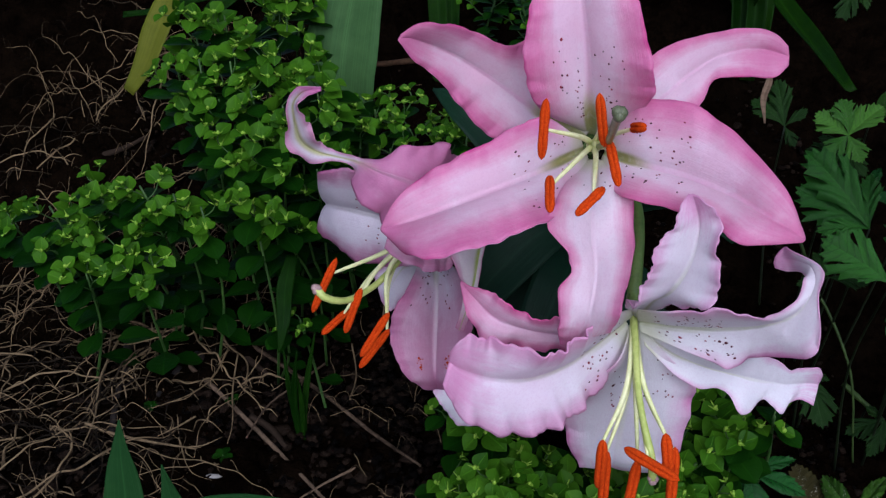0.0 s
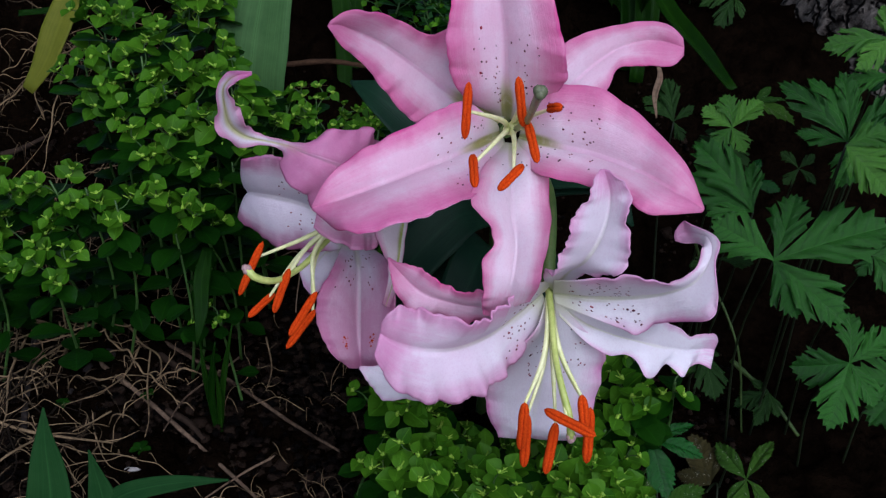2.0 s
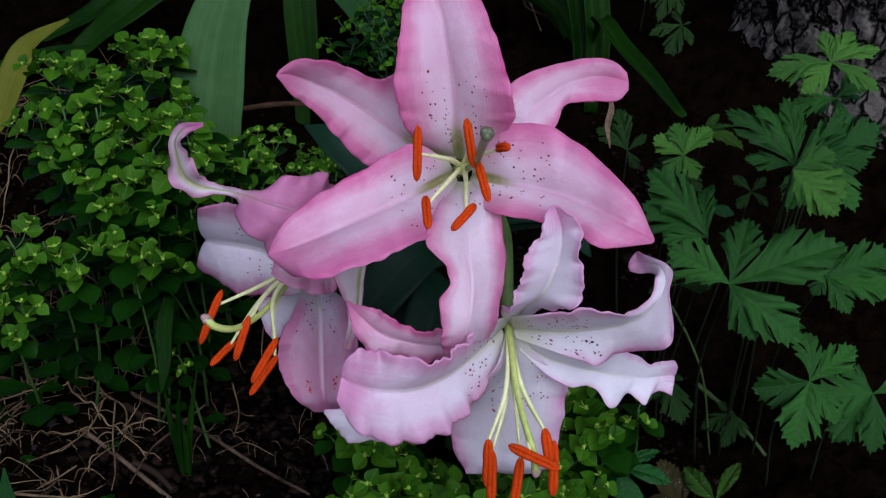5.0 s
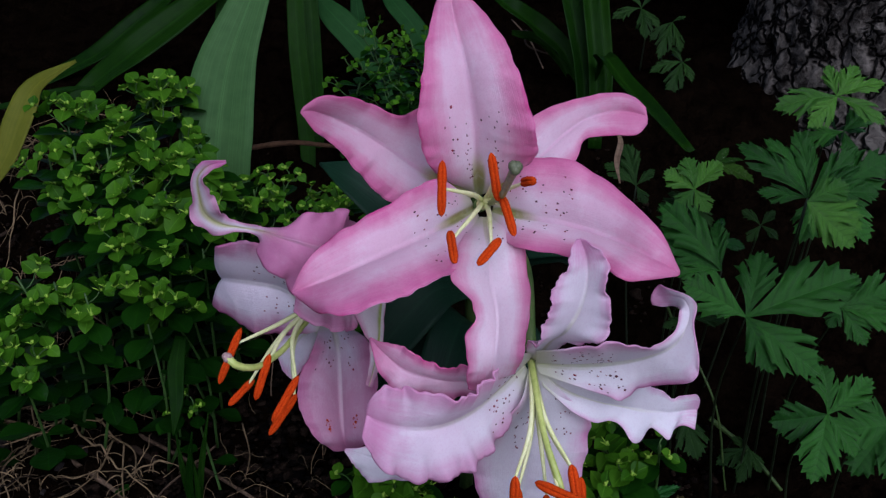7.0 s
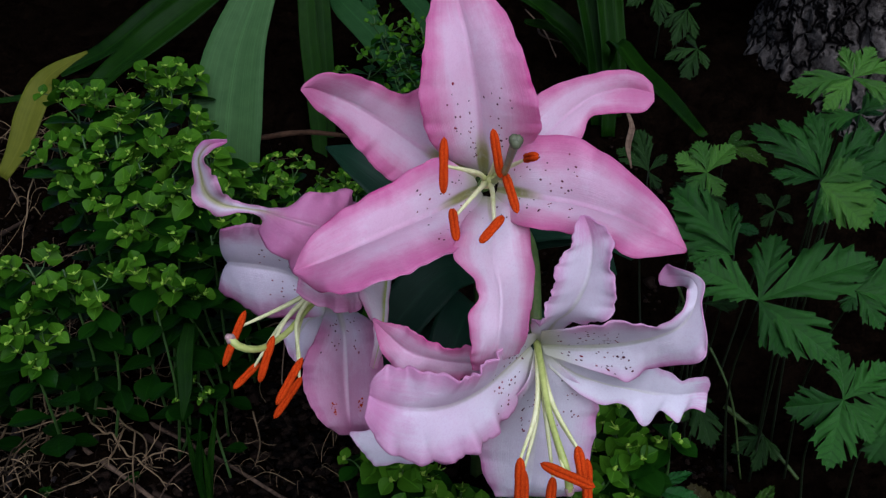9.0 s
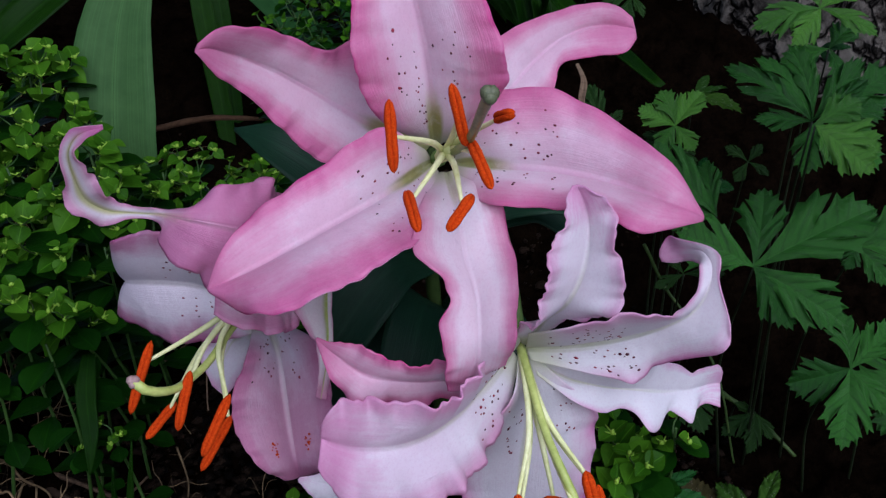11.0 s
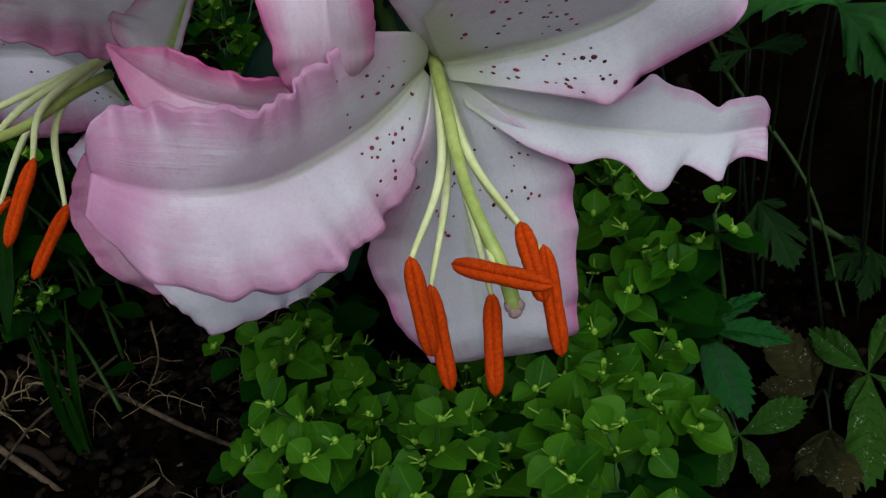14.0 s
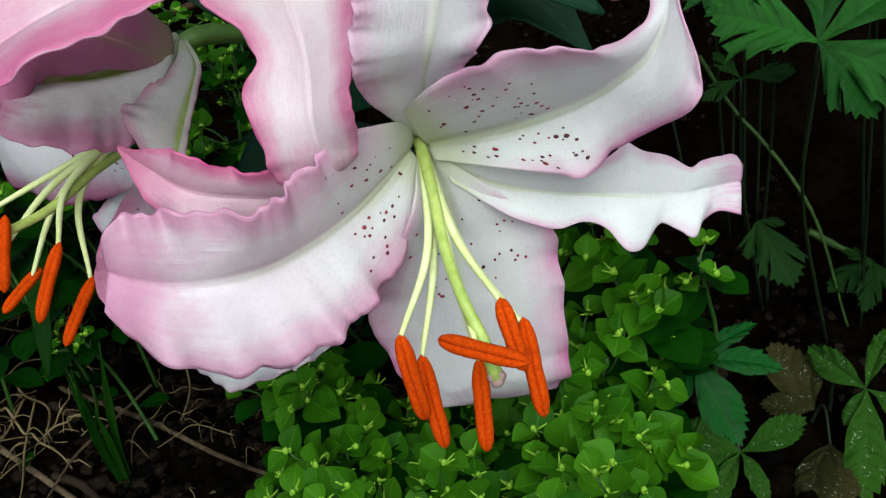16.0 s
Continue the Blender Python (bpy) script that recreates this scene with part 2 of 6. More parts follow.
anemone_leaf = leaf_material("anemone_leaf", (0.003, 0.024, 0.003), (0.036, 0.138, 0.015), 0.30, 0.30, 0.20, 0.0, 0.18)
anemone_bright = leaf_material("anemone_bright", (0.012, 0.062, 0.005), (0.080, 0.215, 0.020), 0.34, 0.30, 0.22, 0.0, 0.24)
anemone_gloss = leaf_material("anemone_gloss", (0.002, 0.026, 0.003), (0.014, 0.078, 0.010), 0.26, 0.22, 0.14, 0.0, 0.24)
anemone_worn = leaf_material("anemone_worn", (0.008, 0.036, 0.003), (0.036, 0.086, 0.008), 0.5, 0.3, 0.16, 0.55, 0.06)
anemone_brown = leaf_material("anemone_brown", (0.010, 0.011, 0.003), (0.040, 0.034, 0.011), 0.6, 0.3, 0.12, 0.45, 0.05)
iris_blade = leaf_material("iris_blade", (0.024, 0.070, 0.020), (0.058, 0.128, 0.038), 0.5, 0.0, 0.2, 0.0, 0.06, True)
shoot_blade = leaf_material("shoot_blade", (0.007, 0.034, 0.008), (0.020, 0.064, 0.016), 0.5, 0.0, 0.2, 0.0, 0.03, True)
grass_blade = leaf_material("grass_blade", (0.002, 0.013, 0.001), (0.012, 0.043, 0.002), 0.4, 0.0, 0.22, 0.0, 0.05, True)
yellow_blade = leaf_material("yellow_blade", (0.070, 0.095, 0.008), (0.135, 0.145, 0.012), 0.5, 0.0, 0.25, 0.0, 0.08, True)
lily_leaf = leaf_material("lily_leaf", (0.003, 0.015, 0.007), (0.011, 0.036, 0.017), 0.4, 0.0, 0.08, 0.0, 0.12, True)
dead_leaf = leaf_material("dead_leaf", (0.08, 0.05, 0.028), (0.20, 0.14, 0.09), 0.8, 0.3, 0.15)
# Darkened copy of the leaf green; shade is put into the colour.
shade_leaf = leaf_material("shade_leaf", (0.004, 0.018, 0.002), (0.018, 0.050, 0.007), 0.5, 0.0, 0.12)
# Soil and clods near black: shade between the plants is put into them.
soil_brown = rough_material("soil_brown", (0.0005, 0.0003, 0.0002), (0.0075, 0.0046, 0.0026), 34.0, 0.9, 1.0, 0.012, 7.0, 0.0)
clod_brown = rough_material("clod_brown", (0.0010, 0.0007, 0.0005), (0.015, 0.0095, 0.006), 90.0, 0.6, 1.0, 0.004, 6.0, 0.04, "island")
root_straw = rough_material("root_straw", (0.006, 0.004, 0.002), (0.19, 0.135, 0.070), 45.0, 0.85, 0.5, 0.001, 6.0, 0.1, "island")
stick_brown = rough_material("stick_brown", (0.020, 0.013, 0.008), (0.16, 0.11, 0.068), 40.0, 0.85, 0.8, 0.0015, 6.0, 0.1, "object")
twig_brown = rough_material("twig_brown", (0.012, 0.006, 0.003), (0.075, 0.042, 0.022), 50.0, 0.9, 0.8, 0.0015, 6.0, 0.1)
twig_dark = rough_material("twig_dark", (0.006, 0.005, 0.004), (0.030, 0.025, 0.022), 50.0, 0.9, 0.8, 0.0015, 6.0, 0.1)
stone_grey = rough_material("stone_grey", (0.008, 0.005, 0.004), (0.026, 0.016, 0.012), 60.0, 0.85, 0.6, 0.002)
bounce_pale = rough_material("bounce_pale", (0.30, 0.285, 0.26), (0.48, 0.46, 0.42), 9.0, 0.85, 0.4, 0.003, 8.0, 0.2, "object")
cream_flake = rough_material("cream_flake", (0.16, 0.15, 0.13), (0.36, 0.34, 0.31), 80.0, 0.8, 0.4, 0.001)


def bark_material():
    """Rough plates of grey bark with black cracks between and paler scales on them."""
    n = Nodes("bark_grey")
    co = n.coords()
    bent = n.mix(0.08, co, n.add("ShaderNodeTexNoise", {"Vector": co, "Scale": 14.0, "Detail": 4.0}).outputs[1])
    crack = n.add("ShaderNodeTexVoronoi", {"Vector": n.stretch(bent, (1.0, 1.0, 0.55)), "Scale": 42.0}, feature="DISTANCE_TO_EDGE").outputs[0]
    big, small = n.noise(co, 17.0, 6.0, 0.7), n.noise(co, 120.0, 5.0, 0.75)
    color = n.mix(n.ramp(n.math("MULTIPLY_ADD", small, 0.8, big), 0.66, 1.05), (0.010, 0.008, 0.006), (0.135, 0.122, 0.102))
    color = n.mix(n.ramp(crack, 0.09, 0.0), color, (0.002, 0.0016, 0.0014))
    n.bump(n.math("ADD", n.ramp(crack, 0.0, 0.12), n.math("ADD", big, n.math("MULTIPLY", small, 0.5))), 1.0, 0.010)
    return n.finish(color, 0.95, spec=0.04)


bark_grey = bark_material()


# ---- mesh helpers ----
def mesh_of(name, verts, faces, uvs=None, smooth=True):
    me = bpy.data.meshes.new(name)
    me.from_pydata([tuple(v) for v in verts], [], faces)
    if uvs is not None:
        layer = me.uv_layers.new(name="UVMap")
        index = np.empty(len(me.loops), dtype=np.int32)
        me.loops.foreach_get("vertex_index", index)
        layer.data.foreach_set("uv", np.asarray(uvs, dtype=np.float32)[index].ravel())
    if smooth:
        me.polygons.foreach_set("use_smooth", [True] * len(me.polygons))
    me.update()
    return me


def thing(name, base, label, category, group="", kind=""):
    ob = new(name)
    ob.location = base
    ob.empty_display_size = 0.02
    return tagged(ob, label, category, group, kind)


def part(name, me, material, parent, label="", local=None):
    """One mesh under a thing or a part. Meshes in world metres are moved into the thing's own place."""
    if not me.materials:
        me.materials.append(material)
    ob = new(name, me)
    ob.parent = parent
    if local is not None:
        ob.matrix_basis = local
    return tagged(ob, label)


def glide(points, count):
    """A smooth curve through the rows of points, at even steps of its length."""
    p = np.asarray(points, float)
    p3 = p[:, :3] if p.shape[1] >= 3 else p
    knots = np.r_[0, np.cumsum(np.linalg.norm(np.diff(p3, axis=0), axis=1) + 1e-9)]
    m = np.gradient(p, knots, axis=0) if len(p) > 2 else np.repeat(np.diff(p, axis=0) / knots[-1], 2, axis=0)
    s = np.linspace(0, knots[-1], count)
    k = np.clip(np.searchsorted(knots, s, side="right") - 1, 0, len(p) - 2)
    h = (knots[k + 1] - knots[k])[:, None]
    x = ((s - knots[k])[:, None]) / h
    return (2 * x**3 - 3 * x**2 + 1) * p[k] + (x**3 - 2 * x**2 + x) * h * m[k] + (-2 * x**3 + 3 * x**2) * p[k + 1] + (x**3 - x**2) * h * m[k + 1]


def unit(a):
    return a / (np.linalg.norm(a, axis=-1, keepdims=True) + 1e-12)


def tube_arrays(points, radii, sides=7, count=None, bumps=0.0, seed=0):
    """Vertices and faces of a round stalk along a smooth curve, closed at both ends."""
    count = count or max(4, 3 * len(points))
    line = glide(points, count)
    r = np.interp(np.linspace(0, 1, count), np.linspace(0, 1, len(radii)), radii)
    t = unit(np.gradient(line, axis=0))
    ref = np.array([0.31, 0.22, 0.92]) if abs(t[:, 2]).mean() < 0.8 else np.array([0.93, 0.3, 0.1])
    a = unit(np.cross(t, ref))
    b = np.cross(t, a)
    ang = np.linspace(0, 2 * np.pi, sides, endpoint=False)
    rng = np.random.RandomState(seed)
    ring = r[:, None] * (1 + bumps * rng.uniform(-1, 1, (count, sides)))
    v = line[:, None] + ring[..., None] * (a[:, None] * np.cos(ang)[None, :, None] + b[:, None] * np.sin(ang)[None, :, None])
    v = v.reshape(-1, 3)
    f = [(i * sides + j, i * sides + (j + 1) % sides, (i + 1) * sides + (j + 1) % sides, (i + 1) * sides + j) for i in range(count - 1) for j in range(sides)]
    f += [tuple(range(sides))[::-1], tuple((count - 1) * sides + j for j in range(sides))]
    return v, f


def joined(pieces):
    """One list of vertices and faces out of several."""
    verts, faces, at = [], [], 0
    for v, f in pieces:
        verts.append(np.asarray(v))
        faces += [tuple(i + at for i in face) for face in f]
        at += len(v)
    return np.concatenate(verts), faces


def tube_mesh(name, points, radii, base=(0, 0, 0), **more):
    v, f = tube_arrays(points, radii, **more)
    return mesh_of(name, v - np.asarray(base), f)


def ball_arrays(centre, size, rows=5, cols=7, rough=0.0, rng=None):
    """A small lumpy ball."""
    v, f = [], []
    for i in range(rows + 1):
        th = np.pi * i / rows
        for j in range(cols):
            ph = 2 * np.pi * j / cols
            k = 1 + (rng.uniform(-rough, rough) if rng is not None and 0 < i < rows else 0)
            v.append(np.asarray(centre) + np.asarray(size) * k * (np.sin(th) * np.cos(ph), np.sin(th) * np.sin(ph), np.cos(th)))
    for i in range(rows):
        for j in range(cols):
            f.append((i * cols + j, (i + 1) * cols + j, (i + 1) * cols + (j + 1) % cols, i * cols + (j + 1) % cols))
    return np.array(v), f


def blade_arrays(points, widths, face=(0, -0.6, 0.8), fold=0.25, steps=18, across=4, wave=0.0, seed=0):
    """A strap or lance-shaped leaf along a curve: folded at its middle, with uv across and along."""
    line = glide(points, steps)
    s = np.linspace(0, 1, steps)
    w = np.interp(s, np.linspace(0, 1, len(widths)), widths)
    t = unit(np.gradient(line, axis=0))
    side = unit(np.cross(t, np.asarray(face, float)))
    up = np.cross(side, t)
    x = np.linspace(-1, 1, 2 * across + 1)
    ph = np.random.RandomState(seed).uniform(0, 6.28, 2)
    lift = fold * np.abs(x)[None] ** 1.3 * w[:, None] + wave * (x**2)[None] * np.where(x < 0, np.sin(9 * s[:, None] + ph[0]), np.sin(11 * s[:, None] + ph[1]))
    v = line[:, None] + side[:, None] * (x[None, :, None] * w[:, None, None]) + up[:, None] * lift[..., None]
    n = len(x)
    f = [(i * n + j, i * n + j + 1, (i + 1) * n + j + 1, (i + 1) * n + j) for i in range(steps - 1) for j in range(n - 1)]
    uv = np.stack(np.broadcast_arrays((x[None] + 1) / 2, s[:, None]), -1).reshape(-1, 2)
    return v.reshape(-1, 3), f, uv


def blade_mesh(name, points, widths, base=(0, 0, 0), thick=0.0005, **more):
    v, f, uv = blade_arrays(points, widths, **more)
    return mesh_of(name, v - np.asarray(base), f, uv)


def thicken(ob, depth):
    m = ob.modifiers.new("thickness", "SOLIDIFY")
    m.thickness, m.offset = depth, 0.0
    return ob


# ---- ground: a bed that rises away from the viewer ----
def ground_height(x, y):
    """Metres above the low corner of the bed."""
    rise = 0.17 * np.clip((y - 0.50) / 0.42, 0, 1) ** 1.2 + 0.05 * np.clip((-0.10 - x) / 0.15, 0, 1) * np.clip((0.6 - y) / 0.3, 0, 1)
    return rise - 0.03 * np.clip((x - 0.15) / 0.2, 0, 1) * np.clip((0.75 - y) / 0.3, 0, 1)


def build_ground():
    near = np.r_[np.linspace(-0.9, -0.55, 30), np.linspace(-0.54, 0.62, 290), np.linspace(0.64, 1.3, 40)]
    xs = np.r_[-400, -60, -12, -4, -1.8, near, 2.2, 5, 12, 60, 400]
    ys = np.r_[-400, -60, -12, -4, -1.2, np.linspace(-0.3, 0.1, 25), np.linspace(0.12, 0.92, 200), np.linspace(0.94, 1.5, 50), 2.2, 5, 12, 60, 400]
    verts = []
    for y in ys:
        for x in xs:
            z = float(ground_height(x, y))
            if abs(x) < 3 and abs(y) < 3:
                z += 0.014 * noise.noise((x * 9, y * 9, 0.3)) + 0.009 * noise.noise((x * 31, y * 31, 4.1)) + 0.009 * noise.noise((x * 85, y * 85, 7.7)) + 0.006 * abs(noise.noise((x * 190, y * 190, 1.7)))
            verts.append((x, y, z))
    n = len(xs)
    faces = [(j * n + i, j * n + i + 1, (j + 1) * n + i + 1, (j + 1) * n + i) for j in range(len(ys) - 1) for i in range(n - 1)]
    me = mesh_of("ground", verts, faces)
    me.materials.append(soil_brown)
    tagged(new("ground", me), "damp crumbly garden soil rising to the back, shade darkened into its colour", "ground", kind="structure")


build_ground()


def build_bounce_slabs():
    """Unseen pale slabs before the bed, behind the viewer; added as a daylight reflector."""
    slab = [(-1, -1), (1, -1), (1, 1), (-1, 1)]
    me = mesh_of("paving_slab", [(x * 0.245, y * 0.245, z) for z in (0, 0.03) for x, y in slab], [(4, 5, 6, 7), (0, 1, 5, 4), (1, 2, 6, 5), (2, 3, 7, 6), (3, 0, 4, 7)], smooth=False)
    me.materials.append(bounce_pale)
    base = thing("pavement", (0, -0.45, 0.0), "unseen pale slabs added to bounce light onto the flowers", "pavement", kind="structure")
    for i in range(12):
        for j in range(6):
            part("paving_slab", me, bounce_pale, base, local=pose(-2.75 + 0.5 * i, -0.25 - 0.5 * j, -0.012, 0, 0, 0))


build_bounce_slabs()


def floor_at(x, y):
    return float(ground_height(x, y))


# ---- the lily ----
FACING = np.array((-0.08, -0.85, 0.52)) / np.linalg.norm((-0.08, -0.85, 0.52))
LILY_FOOT = np.array((0.112, 0.455, 0.0))


def tepal_surface(stations, belly=0.1, ripple=0.0, waves=7.0, seed=1, steps=104, across=16, crease=0.045):
    """A tepal as a loft, in millimetres. Each station: a point of the midrib, then the reach of the left and of the right wing
    (sideways, outwards, onwards). Between rib and edge the wings bulge; towards the edge they ripple."""
    rows = np.asarray(stations, float) * 0.001
    rib = rows[:, :3]
    ahead = np.array([rib[min(i + 1, len(rib) - 1)] - rib[max(i - 1, 0)] for i in range(len(rib))])
    t = unit(ahead)
    s = unit(np.cross(t, FACING))
    n = np.cross(s, t)
    wings = [s * rows[:, k : k + 1] + n * rows[:, k + 1 : k + 2] + t * rows[:, k + 2 : k + 3] for k in (3, 6)]
    line = glide(np.hstack([rib, *wings]), steps)
    v = np.linspace(0, 1, steps)
    rng = np.random.RandomState(seed)
    grid = np.zeros((steps, 2 * across + 1, 3))
    for side, cols in ((-1, slice(3, 6)), (1, slice(6, 9))):
        w = line[:, cols]
        tt = unit(np.gradient(line[:, :3], axis=0))
        normal = unit(np.cross(tt, w)) * (1 if side > 0 else -1)
        normal *= np.sign((normal * FACING).sum(-1).mean() or 1)
        span = np.linalg.norm(w, axis=1)
        f, p = waves * rng.uniform(0.8, 1.25, 3) * (1, 1.9, 3.3), rng.uniform(0, 6.28, 3)
        wob = sum(a * np.sin(6.28 * k * v + q + 1.5 * np.sin(5 * v + q)) for a, k, q in zip((1, 0.40), f, p)) * ripple * 0.001 * np.minimum(1, span / 0.008) * np.clip(v * 5 - 0.6, 0, 1)
        fine = 0.3 * ripple * 0.001 * np.sin(6.28 * f[2] * v + p[2] + 2.0 * np.sin(7 * v + p[1])) * np.minimum(1, span / 0.008) * np.clip(v * 5 - 0.6, 0, 1)
        for j in range(across + 1):
            u = j / across
            off = fine * u**7 + belly * span * 4 * u * (1 - u) * 0.5 + wob * u**2.6 - crease * span * math.exp(-u / 0.14)
            grid[:, across + side * j] = line[:, :3] + w * (u * (1 + 0.8 * np.roll(wob, 2) / (span + 0.010) * u**3))[:, None] + normal * off[:, None]
    for row in grid[6:]:
        for p in row:
            p += FACING * (0.0007 * noise.noise(p * 70.0) + 0.0003 * noise.noise(p * 210.0))
    return grid


def surface_mesh(name, grid, base):
    steps, n, _ = grid.shape
    faces = [(i * n + j, i * n + j + 1, (i + 1) * n + j + 1, (i + 1) * n + j) for i in range(steps - 1) for j in range(n - 1)]
    uv = np.stack(np.broadcast_arrays(np.linspace(0, 1, n)[None], np.linspace(0, 1, steps)[:, None]), -1).reshape(-1, 2)
    return mesh_of(name, grid.reshape(-1, 3) - base, faces, uv)


def spots_mesh(grid, base, count, v_range, u_reach, seed, facing=1):
    """Raised maroon freckles strewn over the inner half of a tepal."""
    rng = np.random.RandomState(seed)
    steps, n, _ = grid.shape
    pieces = []
    for _ in range(count):
        v = rng.uniform(*v_range)
        u = rng.uniform(0.12, u_reach) * rng.choice((-1, 1))
        fi, fj = v * (steps - 1), (u + 1) / 2 * (n - 1)
        i, j = min(int(fi), steps - 2), min(int(fj), n - 2)
        a, b = fi - i, fj - j
        p = (1 - a) * ((1 - b) * grid[i, j] + b * grid[i, j + 1]) + a * ((1 - b) * grid[i + 1, j] + b * grid[i + 1, j + 1])
        dv, du = unit(grid[i + 1, j] - grid[i, j]), unit(grid[i, j + 1] - grid[i, j])
        nn = unit(np.cross(du, dv))
        nn = nn * np.sign((nn * FACING).sum() or 1) * facing
        r = rng.uniform(0.36, 0.66) * 0.001 * (1.0 + 0.4 * (rng.rand() > 0.85))
        ball, f = ball_arrays((0, 0, 0), (1, 1, 1), 4, 6)
        pieces.append((p + nn * 0.0003 + r * (ball[:, :1] * du + ball[:, 1:2] * dv * 1.25 + ball[:, 2:] * nn * 0.55), f))
    v, f = joined(pieces)
    return mesh_of("speckling", v - base, f)


def anther_mesh(a, b, base, bend, r=0.0022, seed=0):
    """A ripe pollen-covered anther: a long grooved sausage, slightly bent, in metres."""
    a, b = np.asarray(a), np.asarray(b)
    steps, sides = 20, 14
    t = unit(b - a)
    side = unit(np.cross(t, FACING))
    up = np.cross(side, t)
    rng = np.random.RandomState(seed)
    pieces = []
    for lobe in (-1, 1):
        verts = []
        for i in range(steps):
            x = i / (steps - 1)
            c = a + (b - a) * x + up * bend * np.sin(np.pi * x)
            fat = r * (max(0.0, 1 - abs(2 * x - 1) ** 3.2)) ** 0.5 * (1.0 + 0.06 * np.sin(9 * x)) + 0.00005
            for j in range(sides):
                th = 2 * np.pi * j / sides
                k = 1 + rng.uniform(-0.05, 0.05)
                verts.append(c + side * lobe * 0.44 * fat + fat * k * (0.60 * side * np.cos(th) + 0.88 * up * np.sin(th)))
        faces = [(i * sides + j, i * sides + (j + 1) % sides, (i + 1) * sides + (j + 1) % sides, (i + 1) * sides + j) for i in range(steps - 1) for j in range(sides)]
        faces += [tuple(range(sides))[::-1], tuple((steps - 1) * sides + j for j in range(sides))]
        pieces.append((np.array(verts), faces))
    verts, faces = joined(pieces)
    return mesh_of("anther", verts - base, faces)


lily = thing("lily_plant", LILY_FOOT, "tall garden lily with three open pink and white freckled flowers", "lily")


def flower(throat, toward, label):
    """The green heart of a flower, on which the rest sits."""
    v, f = tube_arrays([np.asarray(throat) - 0.012 * unit(np.asarray(toward, float)), throat], [0.0035, 0.0042, 0.003], 10, 6)
    return part("flower", mesh_of("flower", v - LILY_FOOT, f), stem_green, lily, label)


def on_surface(grid, v, u):
    """A point of a tepal and its outward direction."""
    steps, n, _ = grid.shape
    i, j = min(int(v * (steps - 1)), steps - 2), min(int((u + 1) / 2 * (n - 1)), n - 2)
    nn = unit(np.cross(grid[i, j + 1] - grid[i, j], grid[i + 1, j] - grid[i, j]))
    return grid[i, j], nn * np.sign((nn * FACING).sum() or 1)


def tepal(parent, stations, material, freckles=0, v_range=(0.12, 0.5), u_reach=0.7, label="", facing=1, smudges=(), back=None, **shape):
    grid = tepal_surface(stations, **shape)
    for v, u, r in smudges:
        rng = np.random.RandomState(3)
        bits = []
        for _ in range(26):
            p, nn = on_surface(grid, v + rng.normal() * r * 0.9, u + rng.normal() * r)
            bits.append(ball_arrays(p + nn * 0.0003 + rng.uniform(-0.001, 0.001, 3) * (1, 0, 1.6), rng.uniform(0.0003, 0.0008) * np.ones(3), 4, 6, 0.2, rng))
        v3, f = joined(bits)
        tagged(part("pollen_smudge", mesh_of("pollen_smudge", v3 - LILY_FOOT, f), anther_rust, parent, "smudge of orange pollen"), kind="stuff")
    ob = thicken(part("tepal", surface_mesh("tepal", grid, LILY_FOOT), back or material, parent, label), 0.0007)
    if back:
        ob.data.materials.append(material)
        ob.modifiers[0].material_offset = 1
    if freckles:
        tagged(part("speckling", spots_mesh(grid, LILY_FOOT, freckles, v_range, u_reach, shape.get("seed", 1) + 7, facing), spot_maroon, parent, "raised dark maroon freckles"), kind="stuff")


def stamen(parent, throat, axis, ends, bend=0.001, grip=0.45, seed=0, r=0.0023):
    a, b = np.asarray(ends[0]) * 0.001, np.asarray(ends[1]) * 0.001
    throat = np.asarray(throat) * 0.001
    hold = a + (b - a) * grip
    out = hold - throat
    way = unit(np.asarray(axis, float))
    mid = throat + out * 0.30 + way * 0.27 * np.linalg.norm(out)
    part("filament", tube_mesh("filament", [throat, throat + way * 0.1 * np.linalg.norm(out) + out * 0.04, mid, hold], [0.0019, 0.0016, 0.0013, 0.0008], LILY_FOOT, sides=8, count=16), filament_green, parent, "pale yellow-green filament")
    part("anther", anther_mesh(a, b, LILY_FOOT, bend, r, seed), anther_rust, parent, "rust-orange pollen-covered anther")


def pistil(parent, points, head, stigma_mat, style_mat=None):
    p = np.asarray(points) * 0.001
    part("style", tube_mesh("style", p, [0.0022, 0.0019, 0.0018, 0.0023], LILY_FOOT, sides=9, count=18), style_mat or style_green, parent, "thick green style")
    rng = np.random.RandomState(5)
    pieces = [ball_arrays(p[-1] + 0.0009 * np.array((np.cos(a), np.sin(a) * 0.5, np.sin(a))), (head, head, head), 6, 9, 0.05, rng) for a in (0.4, 2.5, 4.6)]
    v, f = joined(pieces)
    part("stigma", mesh_of("stigma", v - LILY_FOOT, f), stigma_mat, parent, "three-lobed sticky stigma")


